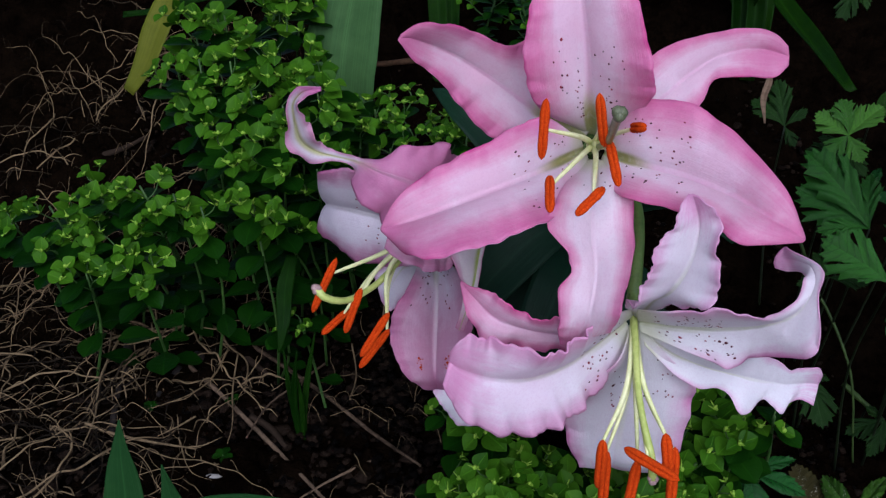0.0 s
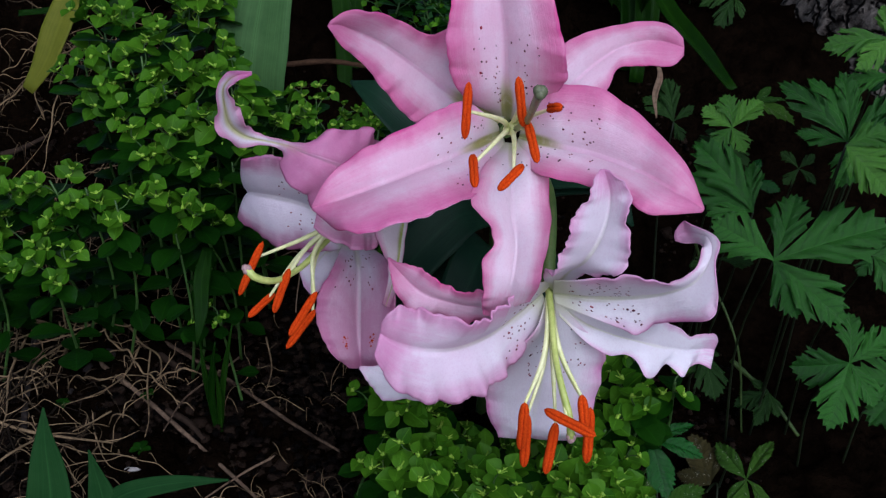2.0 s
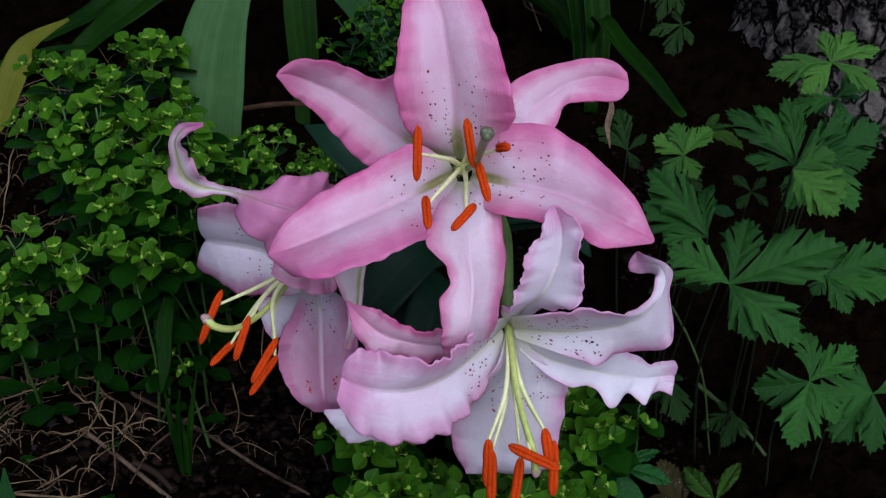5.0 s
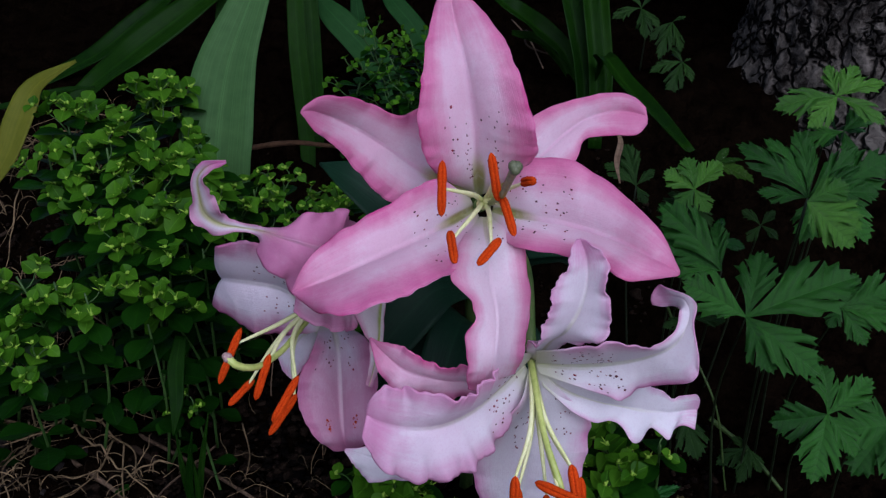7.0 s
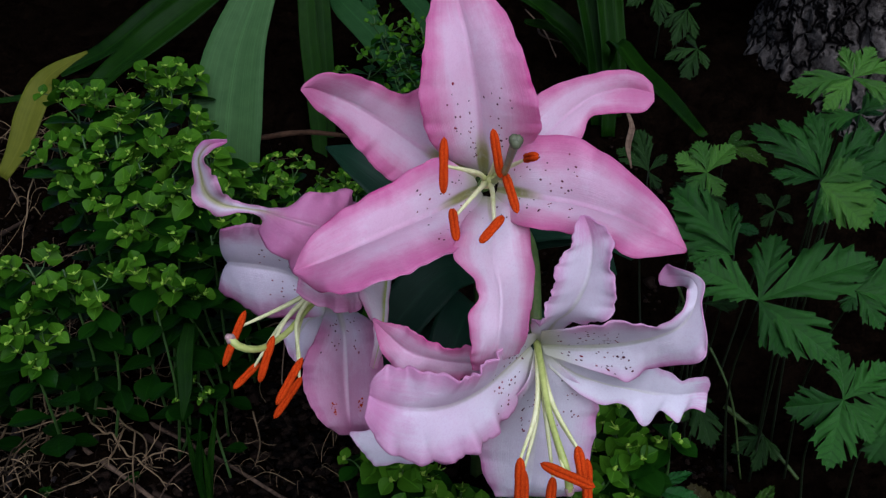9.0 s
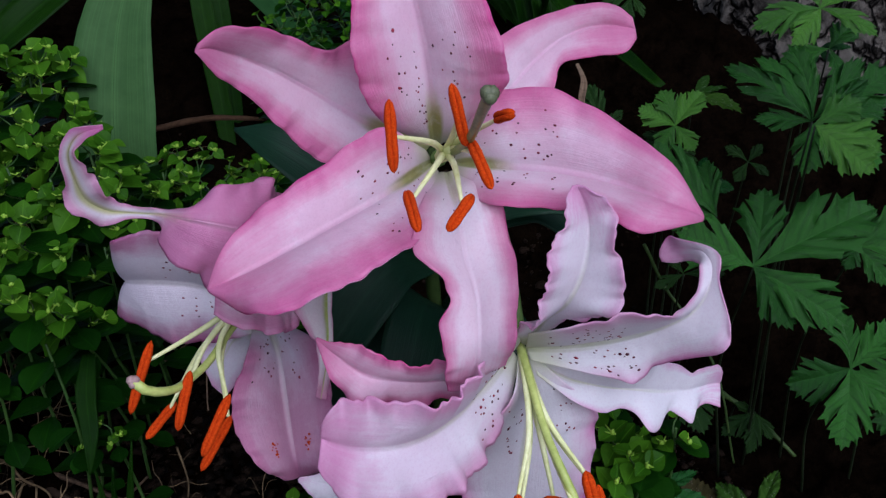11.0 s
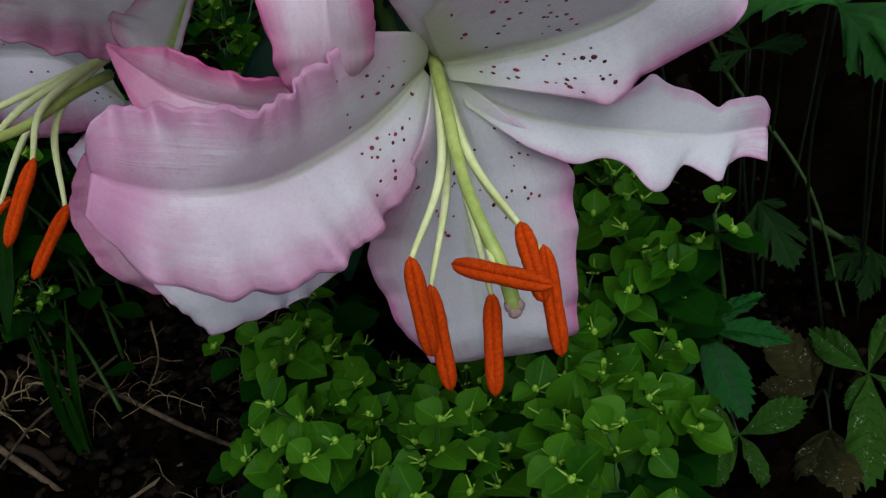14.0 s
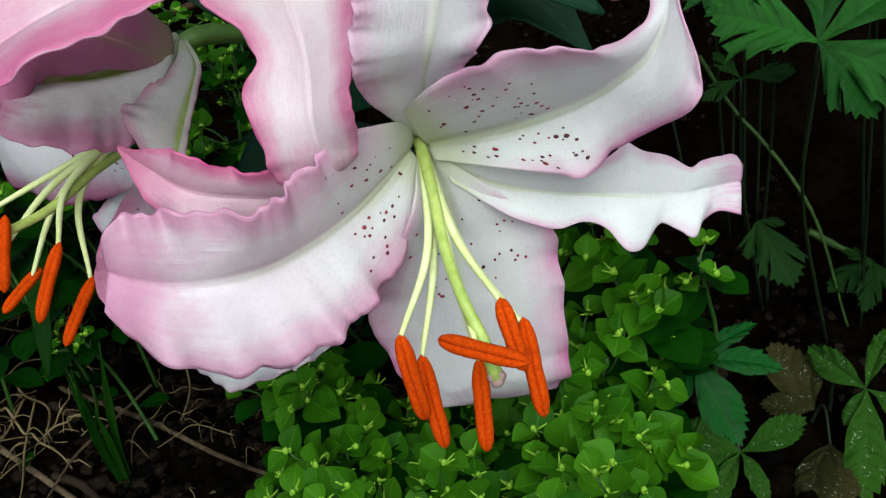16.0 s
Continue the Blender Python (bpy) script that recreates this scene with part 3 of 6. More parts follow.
flower_a = flower((0.1021, 0.3487, 0.3226), (0.0, -0.8, 0.5), "wide open pink lily flower facing up and outwards")
flower_b = flower((0.020, 0.395, 0.250), (-0.6, -0.6, -0.3), "pink lily flower nodding sideways, shade put into one tepal's colour")
flower_c = flower((0.1273, 0.3063, 0.2429), (0.0, -0.7, -0.5), "pale pink and white lily flower nodding downwards")
tepal(flower_a, [
    (103.4, 367.5, 319.3, -7.2, -2.6, 4.6, 7.6, -0.4, 3.6),
    (99.2, 348.7, 348.2, -25.5, 9.4, 10.1, 29, 10.5, 7.4),
    (95.7, 344.3, 380.1, -30.3, 14.5, 4.1, 29.8, 18.3, -7.8),
    (91.1, 350.6, 406.3, -23.1, 11.1, -1.6, 25.2, 10.7, -8.9),
    (87.1, 362.4, 424, -15.5, 6.2, -5.3, 20.5, 5, -9.7),
    (85.2, 374.1, 435.9, -6.3, 1.7, -1.2, 9.2, 0.9, -4.5),
    (83.5, 380.9, 441.4, -1.2, 0.1, 0.3, 1.5, -0.1, -0.4),
], tepal_pink, freckles=46, v_range=(0.16, 0.52), u_reach=0.6, ripple=0.8, waves=7, belly=0.12, seed=1)
tepal(flower_a, [
    (98.8, 357, 316.3, 6.1, 4, 3.3, -7.4, 2.5, 4.3),
    (75.4, 329.4, 318.6, 24.4, 13.2, -2.6, -23.6, 17, 5.5),
    (51.1, 314.1, 316, 23, 5.8, -5.8, -24.9, 28, 7.9),
    (26.6, 300.9, 312.8, 20.2, 1.1, -8.2, -23, 30.2, 6),
    (8.8, 296.4, 307.9, 14.9, -0.2, -4.8, -19.4, 21.9, -2.2),
    (-0.2, 295.5, 304.8, 6.9, -0, -2.6, -11.5, 5.5, -3.3),
    (-4.4, 296, 302.9, 0.7, -0.1, -0.6, -1.7, -0.1, -0.3),
], tepal_pink, freckles=30, v_range=(0.14, 0.42), u_reach=0.75, ripple=1, waves=5, belly=0.14, back=tepal_under, seed=2)
tepal(flower_a, [
    (109.8, 355.2, 315.3, -5.6, 1.9, 2.5, 6.4, 2.6, 4.1),
    (124.5, 331.2, 322.5, -28, 11.2, -5.2, 18, 13.7, 6.6),
    (146, 313.5, 325.6, -33.9, 6.1, -10, 17.4, 14.8, 3.7),
    (166.1, 295.4, 326, -25.8, 1.2, -11.6, 17.2, 16.9, 6.2),
    (179.7, 279.5, 325, -15.4, -1.6, -5.4, 17.6, 12.8, -0.5),
    (190.1, 274.6, 320.3, -6.3, -1.9, -1.3, 8.9, 4.6, -4.2),
    (195.2, 274.2, 316.5, -1.1, -0.3, -1, 1.7, 0.7, -0.9),
], tepal_pink, freckles=42, v_range=(0.14, 0.5), u_reach=0.75, ripple=0.8, waves=4, belly=0.14, seed=3)
tepal(flower_a, [
    (98.7, 364.5, 319.2, -9, 0.5, 3.5, 7.9, 2.6, -0.7),
    (70.4, 363.7, 337.1, -24, 0.3, 9.2, 30.7, -0.5, 14.2),
    (48, 358.9, 356.9, -21.2, 1.8, 5, 17.5, 4.1, 3.7),
    (29.8, 349.3, 373.2, -13.5, -0.7, 4.4, 14.1, 8.3, -0.7),
    (15.5, 339.6, 384, -9.1, -1.4, 2.2, 10.1, 10.3, -1.8),
    (9, 333.6, 388.4, -3.5, -1.2, 2.2, 5.6, 6.1, -1),
    (5.4, 330.9, 389.2, -0.8, -0.3, 0.4, 1.8, 0.9, -1),
], tepal_pink, ripple=0.7, waves=5, belly=0.1, seed=4)
tepal(flower_a, [
    (109.6, 364.2, 320.7, -5.2, 0.3, -1.5, 6.4, -0.1, 0.2),
    (138.3, 367.6, 341.6, -19.9, 5, 3.4, 18.9, 5, -2.9),
    (153.6, 373, 353.7, -18.5, 5.2, -1.9, 15.4, 4.6, -4.9),
    (169, 377.3, 362, -12, 5.2, -1.6, 10.7, 4.5, -8.4),
    (184.5, 377.8, 365.5, -9.9, 4.4, -0.8, 15.1, 6, -3),
    (195.4, 373.2, 365.5, -7.9, 2.9, -2.7, 12.4, 3, 3.5),
    (200.8, 370.7, 364.2, -4.5, 0.6, -2.7, 4.5, 0.6, 1.6),
], tepal_pink, ripple=0.6, waves=4, belly=0.1, seed=5)
tepal(flower_a, [
    (104.4, 349.2, 313.9, -6.5, -0.3, 0.3, 4.2, 0.2, -0.2),
    (102.3, 311, 311.6, -17.2, 1.2, -6.9, 19.6, 9.1, 9),
    (101.8, 296, 297.6, -20.2, 0.9, 1, 20, 15.6, 0),
    (102.5, 289.6, 292.7, -17.7, 5.4, 3.4, 12.2, 12.3, 0.6),
    (102.8, 284.2, 287.4, -16, 7.9, 1.8, 11.7, 10.1, 0.2),
    (102.1, 277.7, 279.9, -14.7, 8.2, 0, 17, 8.8, 1.3),
    (101.1, 273.7, 274.9, -13.8, 7.7, -5.6, 14.9, 8, 2.1),
    (98.6, 273.2, 257.5, -11.5, -1.8, -10.5, 12.8, 6.2, -1.8),
    (94.2, 279.1, 244.8, -4.6, -9.2, -5.4, 6.6, 7.3, -4.3),
], tepal_front, freckles=7, v_range=(0.14, 0.3), u_reach=0.6, ripple=1.1, waves=5, belly=0.1, seed=6)
tepal(flower_b, [
    (2, 396.7, 217.4, 5.7, 2.3, 9.2, -1.6, 7.5, -6.7),
    (-19.3, 400, 239.5, 18.9, 19.1, 15.1, -21.8, 0.3, -21.6),
    (-37.1, 401.2, 244.5, 26.7, 25.7, -0.3, -32, -13.9, -8.8),
    (-52.1, 406.2, 244.4, 24.3, 23.7, -16.4, -28.3, -17.2, 5.4),
    (-60.5, 416.1, 240, 20.7, 8.1, -31.7, -20.2, -0.2, 16.4),
    (-60, 433.2, 229.5, 16, -4.1, -25.7, -15.6, 5.4, 10.8),
], tepal_rimmed, freckles=22, v_range=(0.1, 0.5), u_reach=0.6, ripple=1, waves=5, belly=0.1, seed=11)
tepal(flower_b, [
    (36.1, 385.2, 263.8, 12.7, -7.7, -2.9, -4, 1, -3.8),
    (21.5, 346.5, 294.5, 22, -9, -8.9, -15, -6, -2.4),
    (6.7, 330.3, 310, 22.4, -5.4, -7.9, -27, -10, -1.1),
    (-5.2, 329.8, 315.2, 15.8, -5, -4.9, -21, -8.5, 1.8),
    (-13.8, 332.8, 316.8, 7.8, -4.8, -2.4, -10.5, -4.2, 9.7),
    (-19.4, 337.8, 316.4, 3.2, -2, 0.5, -4.9, -0.3, 5.2),
    (-26.1, 343.5, 315.1, 2.6, 0, -0.2, -2.4, 0.3, 0.8),
    (-35.7, 347, 315.4, 2.8, 1.1, 0.2, -3, 0.9, 0.5),
    (-44.3, 347.7, 317.2, 5.1, 3.7, -0.5, -6.8, 2, 2.3),
    (-51.7, 344.9, 325.1, 8.9, 3, 2.9, -7.1, 1.1, 1.6),
    (-53.2, 342, 337.7, 6.5, 1.5, 2.8, -3.5, 3.3, -2.2),
    (-51.5, 339.1, 351.2, 3.6, 1.1, 1.8, -2.9, 1.8, -0.6),
    (-45.6, 336.7, 358, 3.1, 0.5, 1.2, -3.1, 1.6, -1.1),
    (-35.8, 334.9, 360.7, 0.6, 0, -0.1, -0.9, -0, 0.2),
], tepal_rose, ripple=2.6, waves=7, belly=0.15, back=tepal_back, seed=12)
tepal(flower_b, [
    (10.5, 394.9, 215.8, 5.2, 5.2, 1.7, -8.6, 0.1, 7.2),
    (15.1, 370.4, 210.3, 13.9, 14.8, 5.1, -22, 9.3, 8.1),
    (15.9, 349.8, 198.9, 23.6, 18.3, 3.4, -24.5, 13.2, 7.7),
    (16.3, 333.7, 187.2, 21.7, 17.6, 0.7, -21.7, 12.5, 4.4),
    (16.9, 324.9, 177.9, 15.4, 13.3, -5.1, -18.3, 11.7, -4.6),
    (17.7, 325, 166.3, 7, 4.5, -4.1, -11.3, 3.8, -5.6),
], tepal_shaded, freckles=28, v_range=(0.15, 0.45), u_reach=0.7, ripple=0.9, waves=5, belly=0.1, smudges=((0.8, -0.4, 0.025), (0.77, 0.5, 0.018)), seed=14)
tepal(flower_b, [
    (38.4, 399.7, 267.5, 2.6, 1.2, -0.7, -1.1, -2.1, 1.5),
    (31, 382, 268.5, 7.6, 1.2, -6.4, -20.7, -4.2, 26.2),
    (22.7, 365.9, 272.1, 14.7, -4.3, -8.7, -32.5, 4.4, 26.9),
    (14.6, 355.9, 276, 14.1, -9.1, -5.4, -33.3, 20.4, 21.1),
    (6, 347.6, 280.7, 12.8, -11.2, -2.9, -29.4, 23.5, 15.4),
    (-0.7, 343.1, 283.6, 11, -8.9, -1.6, -24.4, 23.8, 12.6),
    (-4.7, 341.4, 285, 9.4, -7.8, -0.8, -19.5, 21.2, 10.9),
], tepal_flap, ripple=1.2, waves=5, belly=0.15, seed=15)
tepal(flower_b, [
    (0.6, 403.2, 208.4, 8, -0.1, 0.6, -6.8, -0.4, 0.7),
    (-10.8, 395.5, 203, 10.3, -1.4, 8.1, -15.3, -1.5, 6.9),
    (-16.9, 390.4, 193.2, 13.1, 0, -3.5, -9, -0, 8.9),
    (-20.1, 384.1, 181.7, 3.7, -0, -3.1, -3.8, 0, 1.9),
], tepal_pale, ripple=0.4, waves=4, belly=0.1, seed=16)
tepal(flower_b, [
    (39.8, 399.1, 266.4, 1.2, 0.8, -0.7, -1.2, -0.8, 0.7),
    (44.9, 384.3, 261.5, 5.7, 5.1, 1.6, -2.1, -0.1, 2.6),
    (44.5, 361, 257, 12.4, 9.2, 3.1, -2.5, -0.4, 1.3),
    (42.4, 342.2, 252.2, 15.6, 15.2, 2.8, -2, -1.4, -0.4),
    (41, 327.6, 248.4, 9.7, 9.6, 0.9, -2.3, -1.8, 0.2),
    (38.1, 315, 242.2, 3.5, 3.4, -2.4, -2.7, -2.5, 0),
    (33.6, 304, 231.4, 2.3, 1.4, -0.6, -2.5, -1.3, -0.4),
], tepal_outer, ripple=1.2, waves=6, belly=0.1, seed=17)
tepal(flower_c, [
    (129.2, 303.5, 244, -6, -0.7, 2.1, 2, -1.9, 3.6),
    (133.5, 287.5, 267.8, -12.9, 17.4, 17.5, 8.1, -1.1, 10.8),
    (138.7, 273.8, 286, -12.9, 25.3, 14.9, 15.7, 7.2, 15.6),
    (143.5, 272.9, 297.7, -17.1, 24.4, 2.7, 14.9, 11.5, 7.4),
    (146.9, 274.9, 310, -19.2, 18.5, 1.7, 8.4, 10.6, 2.6),
    (147.1, 278.1, 322.8, -13.1, 12.5, 3.2, 8.4, 9.5, 0.5),
    (144.4, 278.7, 332.5, -6.8, 1.8, 1.6, 6.5, 5, -1.5),
    (142.5, 279.5, 336.8, -1.5, -0.3, 0.4, 2.2, 0.8, -1.3),
], tepal_pale, ripple=1.7, waves=6, belly=0.0, seed=21)
tepal(flower_c, [
    (129.7, 304.7, 240.3, -9.8, 25.9, 2.6, 4.7, 1.8, 2.1),
    (151.1, 298.8, 242.1, -13.6, 46.2, -1.7, 13.9, -0.6, 7.9),
    (173.6, 293.9, 245.9, -16.8, 47.3, -0.1, 21.2, -5.9, 1.3),
    (191.5, 288.7, 253.4, -14.9, 38.9, 3.7, 15.7, -8.2, -9),
    (203.8, 286.5, 263.7, -10.2, 23.1, -2.5, 19.7, 10.8, -6.2),
    (209.2, 288.1, 273.9, -4.9, 0.8, -2.7, 12.4, 6.7, -14),
    (211.8, 292.6, 280.2, -5.6, -0.9, -0.8, 1.5, 0.2, -8.6),
    (211.1, 299.2, 282.7, -5.1, -2.3, -1.2, 2.6, 0.2, -7.7),
    (207.5, 309.9, 279.5, -5.9, -3.6, 0.1, 3.3, 4.4, 0.6),
    (202.7, 316.7, 275.2, -6.3, -0.5, 0.6, 6.2, 0.4, -0.8),
    (198.1, 318, 271.9, -2.7, -0.8, 0.5, 2.3, -0.7, -1.6),
], tepal_pale, freckles=60, v_range=(0.07, 0.36), u_reach=0.85, ripple=1.1, waves=5, belly=0.05, seed=22)
tepal(flower_c, [
    (133.3, 303.1, 232, -6, 1.1, -2.1, 3.8, 0.9, 3),
    (142.5, 302.2, 226.2, -6.4, 3.8, -4.1, 6.8, 2.3, 3.7),
    (151.4, 301.4, 220.6, -7.2, 6.6, -5.3, 9.6, 3.5, 3.6),
    (161.1, 301.3, 216, -7.7, 7.7, -5.3, 11.6, 3.1, 1.4),
    (170.9, 301.4, 211.8, -8.1, 8.8, -4.6, 12.2, 1.5, -1.3),
    (180.9, 302, 208.1, -10.2, 8.8, -3.9, 9.5, 1, -2.6),
    (188.6, 302.8, 205.1, -14.7, 8.2, -4.8, 11.8, 1.8, -3.4),
    (194.4, 303.9, 202.7, -18.1, 7.6, -6.2, 18, 6.6, -5.7),
    (201.3, 305, 200.2, -15.5, 7, -5.5, 18.2, 5.3, -6.5),
    (208.4, 306.3, 198, -13.4, 6, -2.5, 9.9, 0, -5.1),
    (215, 307.8, 196.1, -8.5, 3.9, 0.2, 12.4, 2.4, -7.3),
    (221.4, 309.6, 194.7, -10.1, 6.4, -2, 15.8, 4.6, -10.3),
    (227.6, 311.5, 193.4, -10.2, 6.5, -1.7, 10.9, 0.8, -9.9),
    (232.9, 312.5, 192.7, -9.6, 3.9, 0.3, 9.4, 0.8, -6.9),
    (236.2, 313.3, 191.9, -5.4, 1.1, 0.7, 12, 2.4, -3.9),
], tepal_white, ripple=0.4, waves=4, belly=0.05, seed=23)
tepal(flower_c, [
    (128.6, 305.1, 241, 2.2, -0.1, -0.8, -2.3, 0.9, 2.6),
    (131, 302.4, 221.9, 9.8, 12.7, -4.3, -16.8, 3.6, 0.5),
    (129.6, 301.3, 198.2, 24.5, 12.1, -1.1, -33.3, -5.4, -5.3),
    (127.1, 300.2, 172.7, 34.2, 5.9, -7.7, -36.7, -5.6, -6.5),
    (126, 300.4, 149, 30.5, 4.9, -8, -35.7, -3.8, -4.9),
    (125.6, 301.9, 133, 24, 4.2, -5.5, -35, -3.9, -0.6),
    (125.3, 308.2, 120.6, 17.4, 3.5, -5.3, -29.6, -6.1, 1.8),
    (125.9, 321.5, 109.9, 13.7, 1.6, -1.4, -17.8, -6.8, 1.4),
], tepal_pale, freckles=40, v_range=(0.12, 0.44), u_reach=0.75, ripple=0.8, waves=5, belly=0.05, seed=24)
tepal(flower_c, [
    (123.6, 305.5, 240.2, 3.9, 13.7, -4.4, -5.6, -0.6, 1.2),
    (108, 294, 232.8, 12.5, 31.9, 0.9, -17.6, -8.7, -2.3),
    (89.7, 276.7, 231.4, 15.5, 32.4, 5.8, -26, -8.6, -4.3),
    (69.9, 265.6, 232.3, 15.6, 25.3, -0.8, -30, -3.8, -10.4),
    (53.9, 259.6, 237.2, 22.4, 10.6, 6, -29.5, -5.1, -11.3),
    (40.8, 257.9, 242.9, 19.9, 6.9, 6.6, -23.1, 0.2, -8.1),
    (34.7, 257, 247.6, 14.5, 3, 7, -15.2, 0.8, -5.5),
    (31.6, 258.2, 249.6, 4.2, 1.6, 2.4, -10.2, 1, -4.5),
], tepal_soft, freckles=36, v_range=(0.07, 0.36), u_reach=0.8, ripple=1.7, waves=7, belly=0.1, seed=25)
tepal(flower_c, [
    (115, 308, 221.3, 5.5, 4.9, 3.8, -5.5, 0.6, -0.8),
    (92.5, 296, 236.5, 9.8, 8.8, 8.4, -9, -2.2, -3.7),
    (70.7, 289.7, 245.7, 8, 7.5, 5.2, -11, -5.7, -2.7),
    (53.3, 288.2, 254.5, 11.2, 6.7, 3.6, -14.1, -2.8, -3),
    (44.1, 293.1, 261, 6.9, 4.1, 2.7, -10, -1.2, -3),
    (38.4, 295.5, 266.8, 2.5, 1.1, 0.6, -3.4, -0, -1),
    (35.3, 297.2, 270.3, 0.7, 0.1, -0.1, -0.6, 0.1, -0.6),
], tepal_pink, ripple=1.5, waves=5, belly=0.1, seed=26)
tepal(flower_c, [
    (89.3, 283.8, 198.5, 5.3, -5.7, -1.5, -7.2, 6, 2.4),
    (70.5, 287.5, 188.2, 6.2, -8.4, 0.5, -8.8, 2.8, 1.2),
    (54.6, 295.1, 181.4, 5.9, -7, 4.5, -10.4, 0.8, -1.3),
    (40.5, 300.5, 179.5, 5.7, -7.6, 3.2, -16, -9.2, 8.2),
    (30, 303.5, 180.7, 4.1, -4.9, -1.4, -10.8, -4.4, 3.7),
    (23.1, 305, 182.5, 2.2, -1.7, -2, -4.8, -2.3, 0.8),
    (17.7, 305.8, 183.9, 0.6, 0.1, -0.6, -1.2, 0, -0.2),
], tepal_white, ripple=1.8, waves=4, belly=0.1, seed=27)

THROAT_A, THROAT_B, THROAT_C = (102.1, 348.7, 322.6), (6, 385, 240), (127.3, 306.3, 242.9)
stamen(flower_a, THROAT_A, (0.03, -0.75, 0.55), ((76.1, 313.4, 367.4), (74.6, 302.5, 340.2)), 0.001, 0.5, 1)
stamen(flower_a, THROAT_A, (0.03, -0.75, 0.55), ((99.9, 306.5, 373.7), (103.6, 300.0, 349.0)), 0.001, 0.5, 2)
stamen(flower_a, THROAT_A, (0.03, -0.75, 0.55), ((105.9, 304.2, 350.7), (110.0, 284.3, 337.0)), 0.001, 0.3, 3)
stamen(flower_a, THROAT_A, (0.03, -0.75, 0.55), ((115.5, 299.1, 359.6), (119.2, 285.7, 367.1)), 0.001, 0.2, 4)
stamen(flower_a, THROAT_A, (0.03, -0.75, 0.55), ((78.9, 301.1, 332.5), (78.6, 273.6, 329.0)), 0.001, 0.3, 5)
stamen(flower_a, THROAT_A, (0.03, -0.75, 0.55), ((104.7, 294.9, 330.3), (90.7, 278.9, 324.3)), 0.001, 0.4, 6)
pistil(flower_a, [(102.7, 345.2, 324.4), (105.3, 305.4, 348.5), (105.0, 274.5, 375.4), (104.7, 263.7, 384.8)], 0.0028, stigma_grey, style_deep)
part("ovary", tube_mesh("ovary", [(0.1021, 0.3487, 0.3226), (0.1028, 0.338, 0.329), (0.1040, 0.327, 0.336)], [0.0030, 0.0036, 0.0024], LILY_FOOT, sides=10, count=10), filament_green, flower_a, "pale yellow-green ovary")
stamen(flower_b, THROAT_B, (-0.6, -0.75, 0.05), ((-40.6, 348.5, 246.4), (-55.5, 333.6, 216.4)), 0.001, 0.3, 11)
stamen(flower_b, THROAT_B, (-0.6, -0.75, 0.05), ((-21.8, 320.2, 246.7), (-31.7, 310.3, 221.3)), 0.001, 0.4, 12)
stamen(flower_b, THROAT_B, (-0.6, -0.75, 0.05), ((-36.8, 350.8, 206.0), (-51.9, 334.8, 198.8)), 0.001, 0.3, 13)
stamen(flower_b, THROAT_B, (-0.6, -0.75, 0.05), ((-6.3, 315.3, 233.7), (-23.0, 304.7, 208.7)), 0.001, 0.1, 14)
stamen(flower_b, THROAT_B, (-0.6, -0.75, 0.05), ((-9.6, 332.5, 207.0), (-27.6, 319.5, 186.6)), 0.001, 0.1, 15)
pistil(flower_b, [(4.3, 383.9, 233.4), (-3.4, 368.5, 234.8), (-19.5, 331.4, 237.1), (-32.5, 309.5, 245.4), (-40.0, 303.8, 252.8), (-43.4, 304.7, 257.0)], 0.0022, stigma_pale)
stamen(flower_c, THROAT_C, (0.02, -0.72, -0.62), ((109.5, 245.2, 212.2), (109.4, 243.0, 178.0)), 0.001, 0.04, 21, 0.0028)
stamen(flower_c, THROAT_C, (0.02, -0.72, -0.62), ((112.9, 252.7, 196.8), (112.5, 244.1, 162.9)), 0.001, 0.04, 22, 0.0028)
stamen(flower_c, THROAT_C, (0.02, -0.72, -0.62), ((130.1, 255.0, 188.0), (125.2, 243.2, 158.0)), 0.001, 0.04, 23, 0.0028)
stamen(flower_c, THROAT_C, (0.02, -0.72, -0.62), ((120.2, 244.9, 207.3), (145.2, 224.3, 207.9)), 0.001, 0.45, 24, 0.0028)
stamen(flower_c, THROAT_C, (0.02, -0.72, -0.62), ((141.2, 250.9, 212.7), (143.3, 238.0, 193.0)), 0.001, 0.08, 25, 0.0028)
stamen(flower_c, THROAT_C, (0.02, -0.72, -0.62), ((146.6, 249.1, 204.9), (146.0, 237.1, 173.3)), 0.001, 0.1, 26, 0.0028)
pistil(flower_c, [(127.3, 306.3, 242.9), (127.9, 290.6, 233.3), (128.4, 264.4, 222.2), (130.9, 247.9, 214.5), (133.5, 240.3, 206.2), (134.8, 235.2, 195.6)], 0.0022, stigma_pale)

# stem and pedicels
# Stem is a darker green than its pedicels; shade is put into the colour.
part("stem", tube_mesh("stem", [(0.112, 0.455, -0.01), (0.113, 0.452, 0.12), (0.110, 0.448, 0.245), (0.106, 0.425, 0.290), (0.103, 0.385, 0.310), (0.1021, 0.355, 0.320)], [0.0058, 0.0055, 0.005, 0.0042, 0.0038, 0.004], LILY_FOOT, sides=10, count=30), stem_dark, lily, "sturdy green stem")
part("pedicel", tube_mesh("pedicel", [(0.110, 0.450, 0.238), (0.079, 0.4316, 0.248), (0.0598, 0.4181, 0.2569), (0.040, 0.405, 0.264), (0.030, 0.400, 0.258)], [0.0042, 0.0038, 0.0038, 0.0045, 0.004], LILY_FOOT, sides=10, count=18), stem_green, lily, "arching green flower stalk")
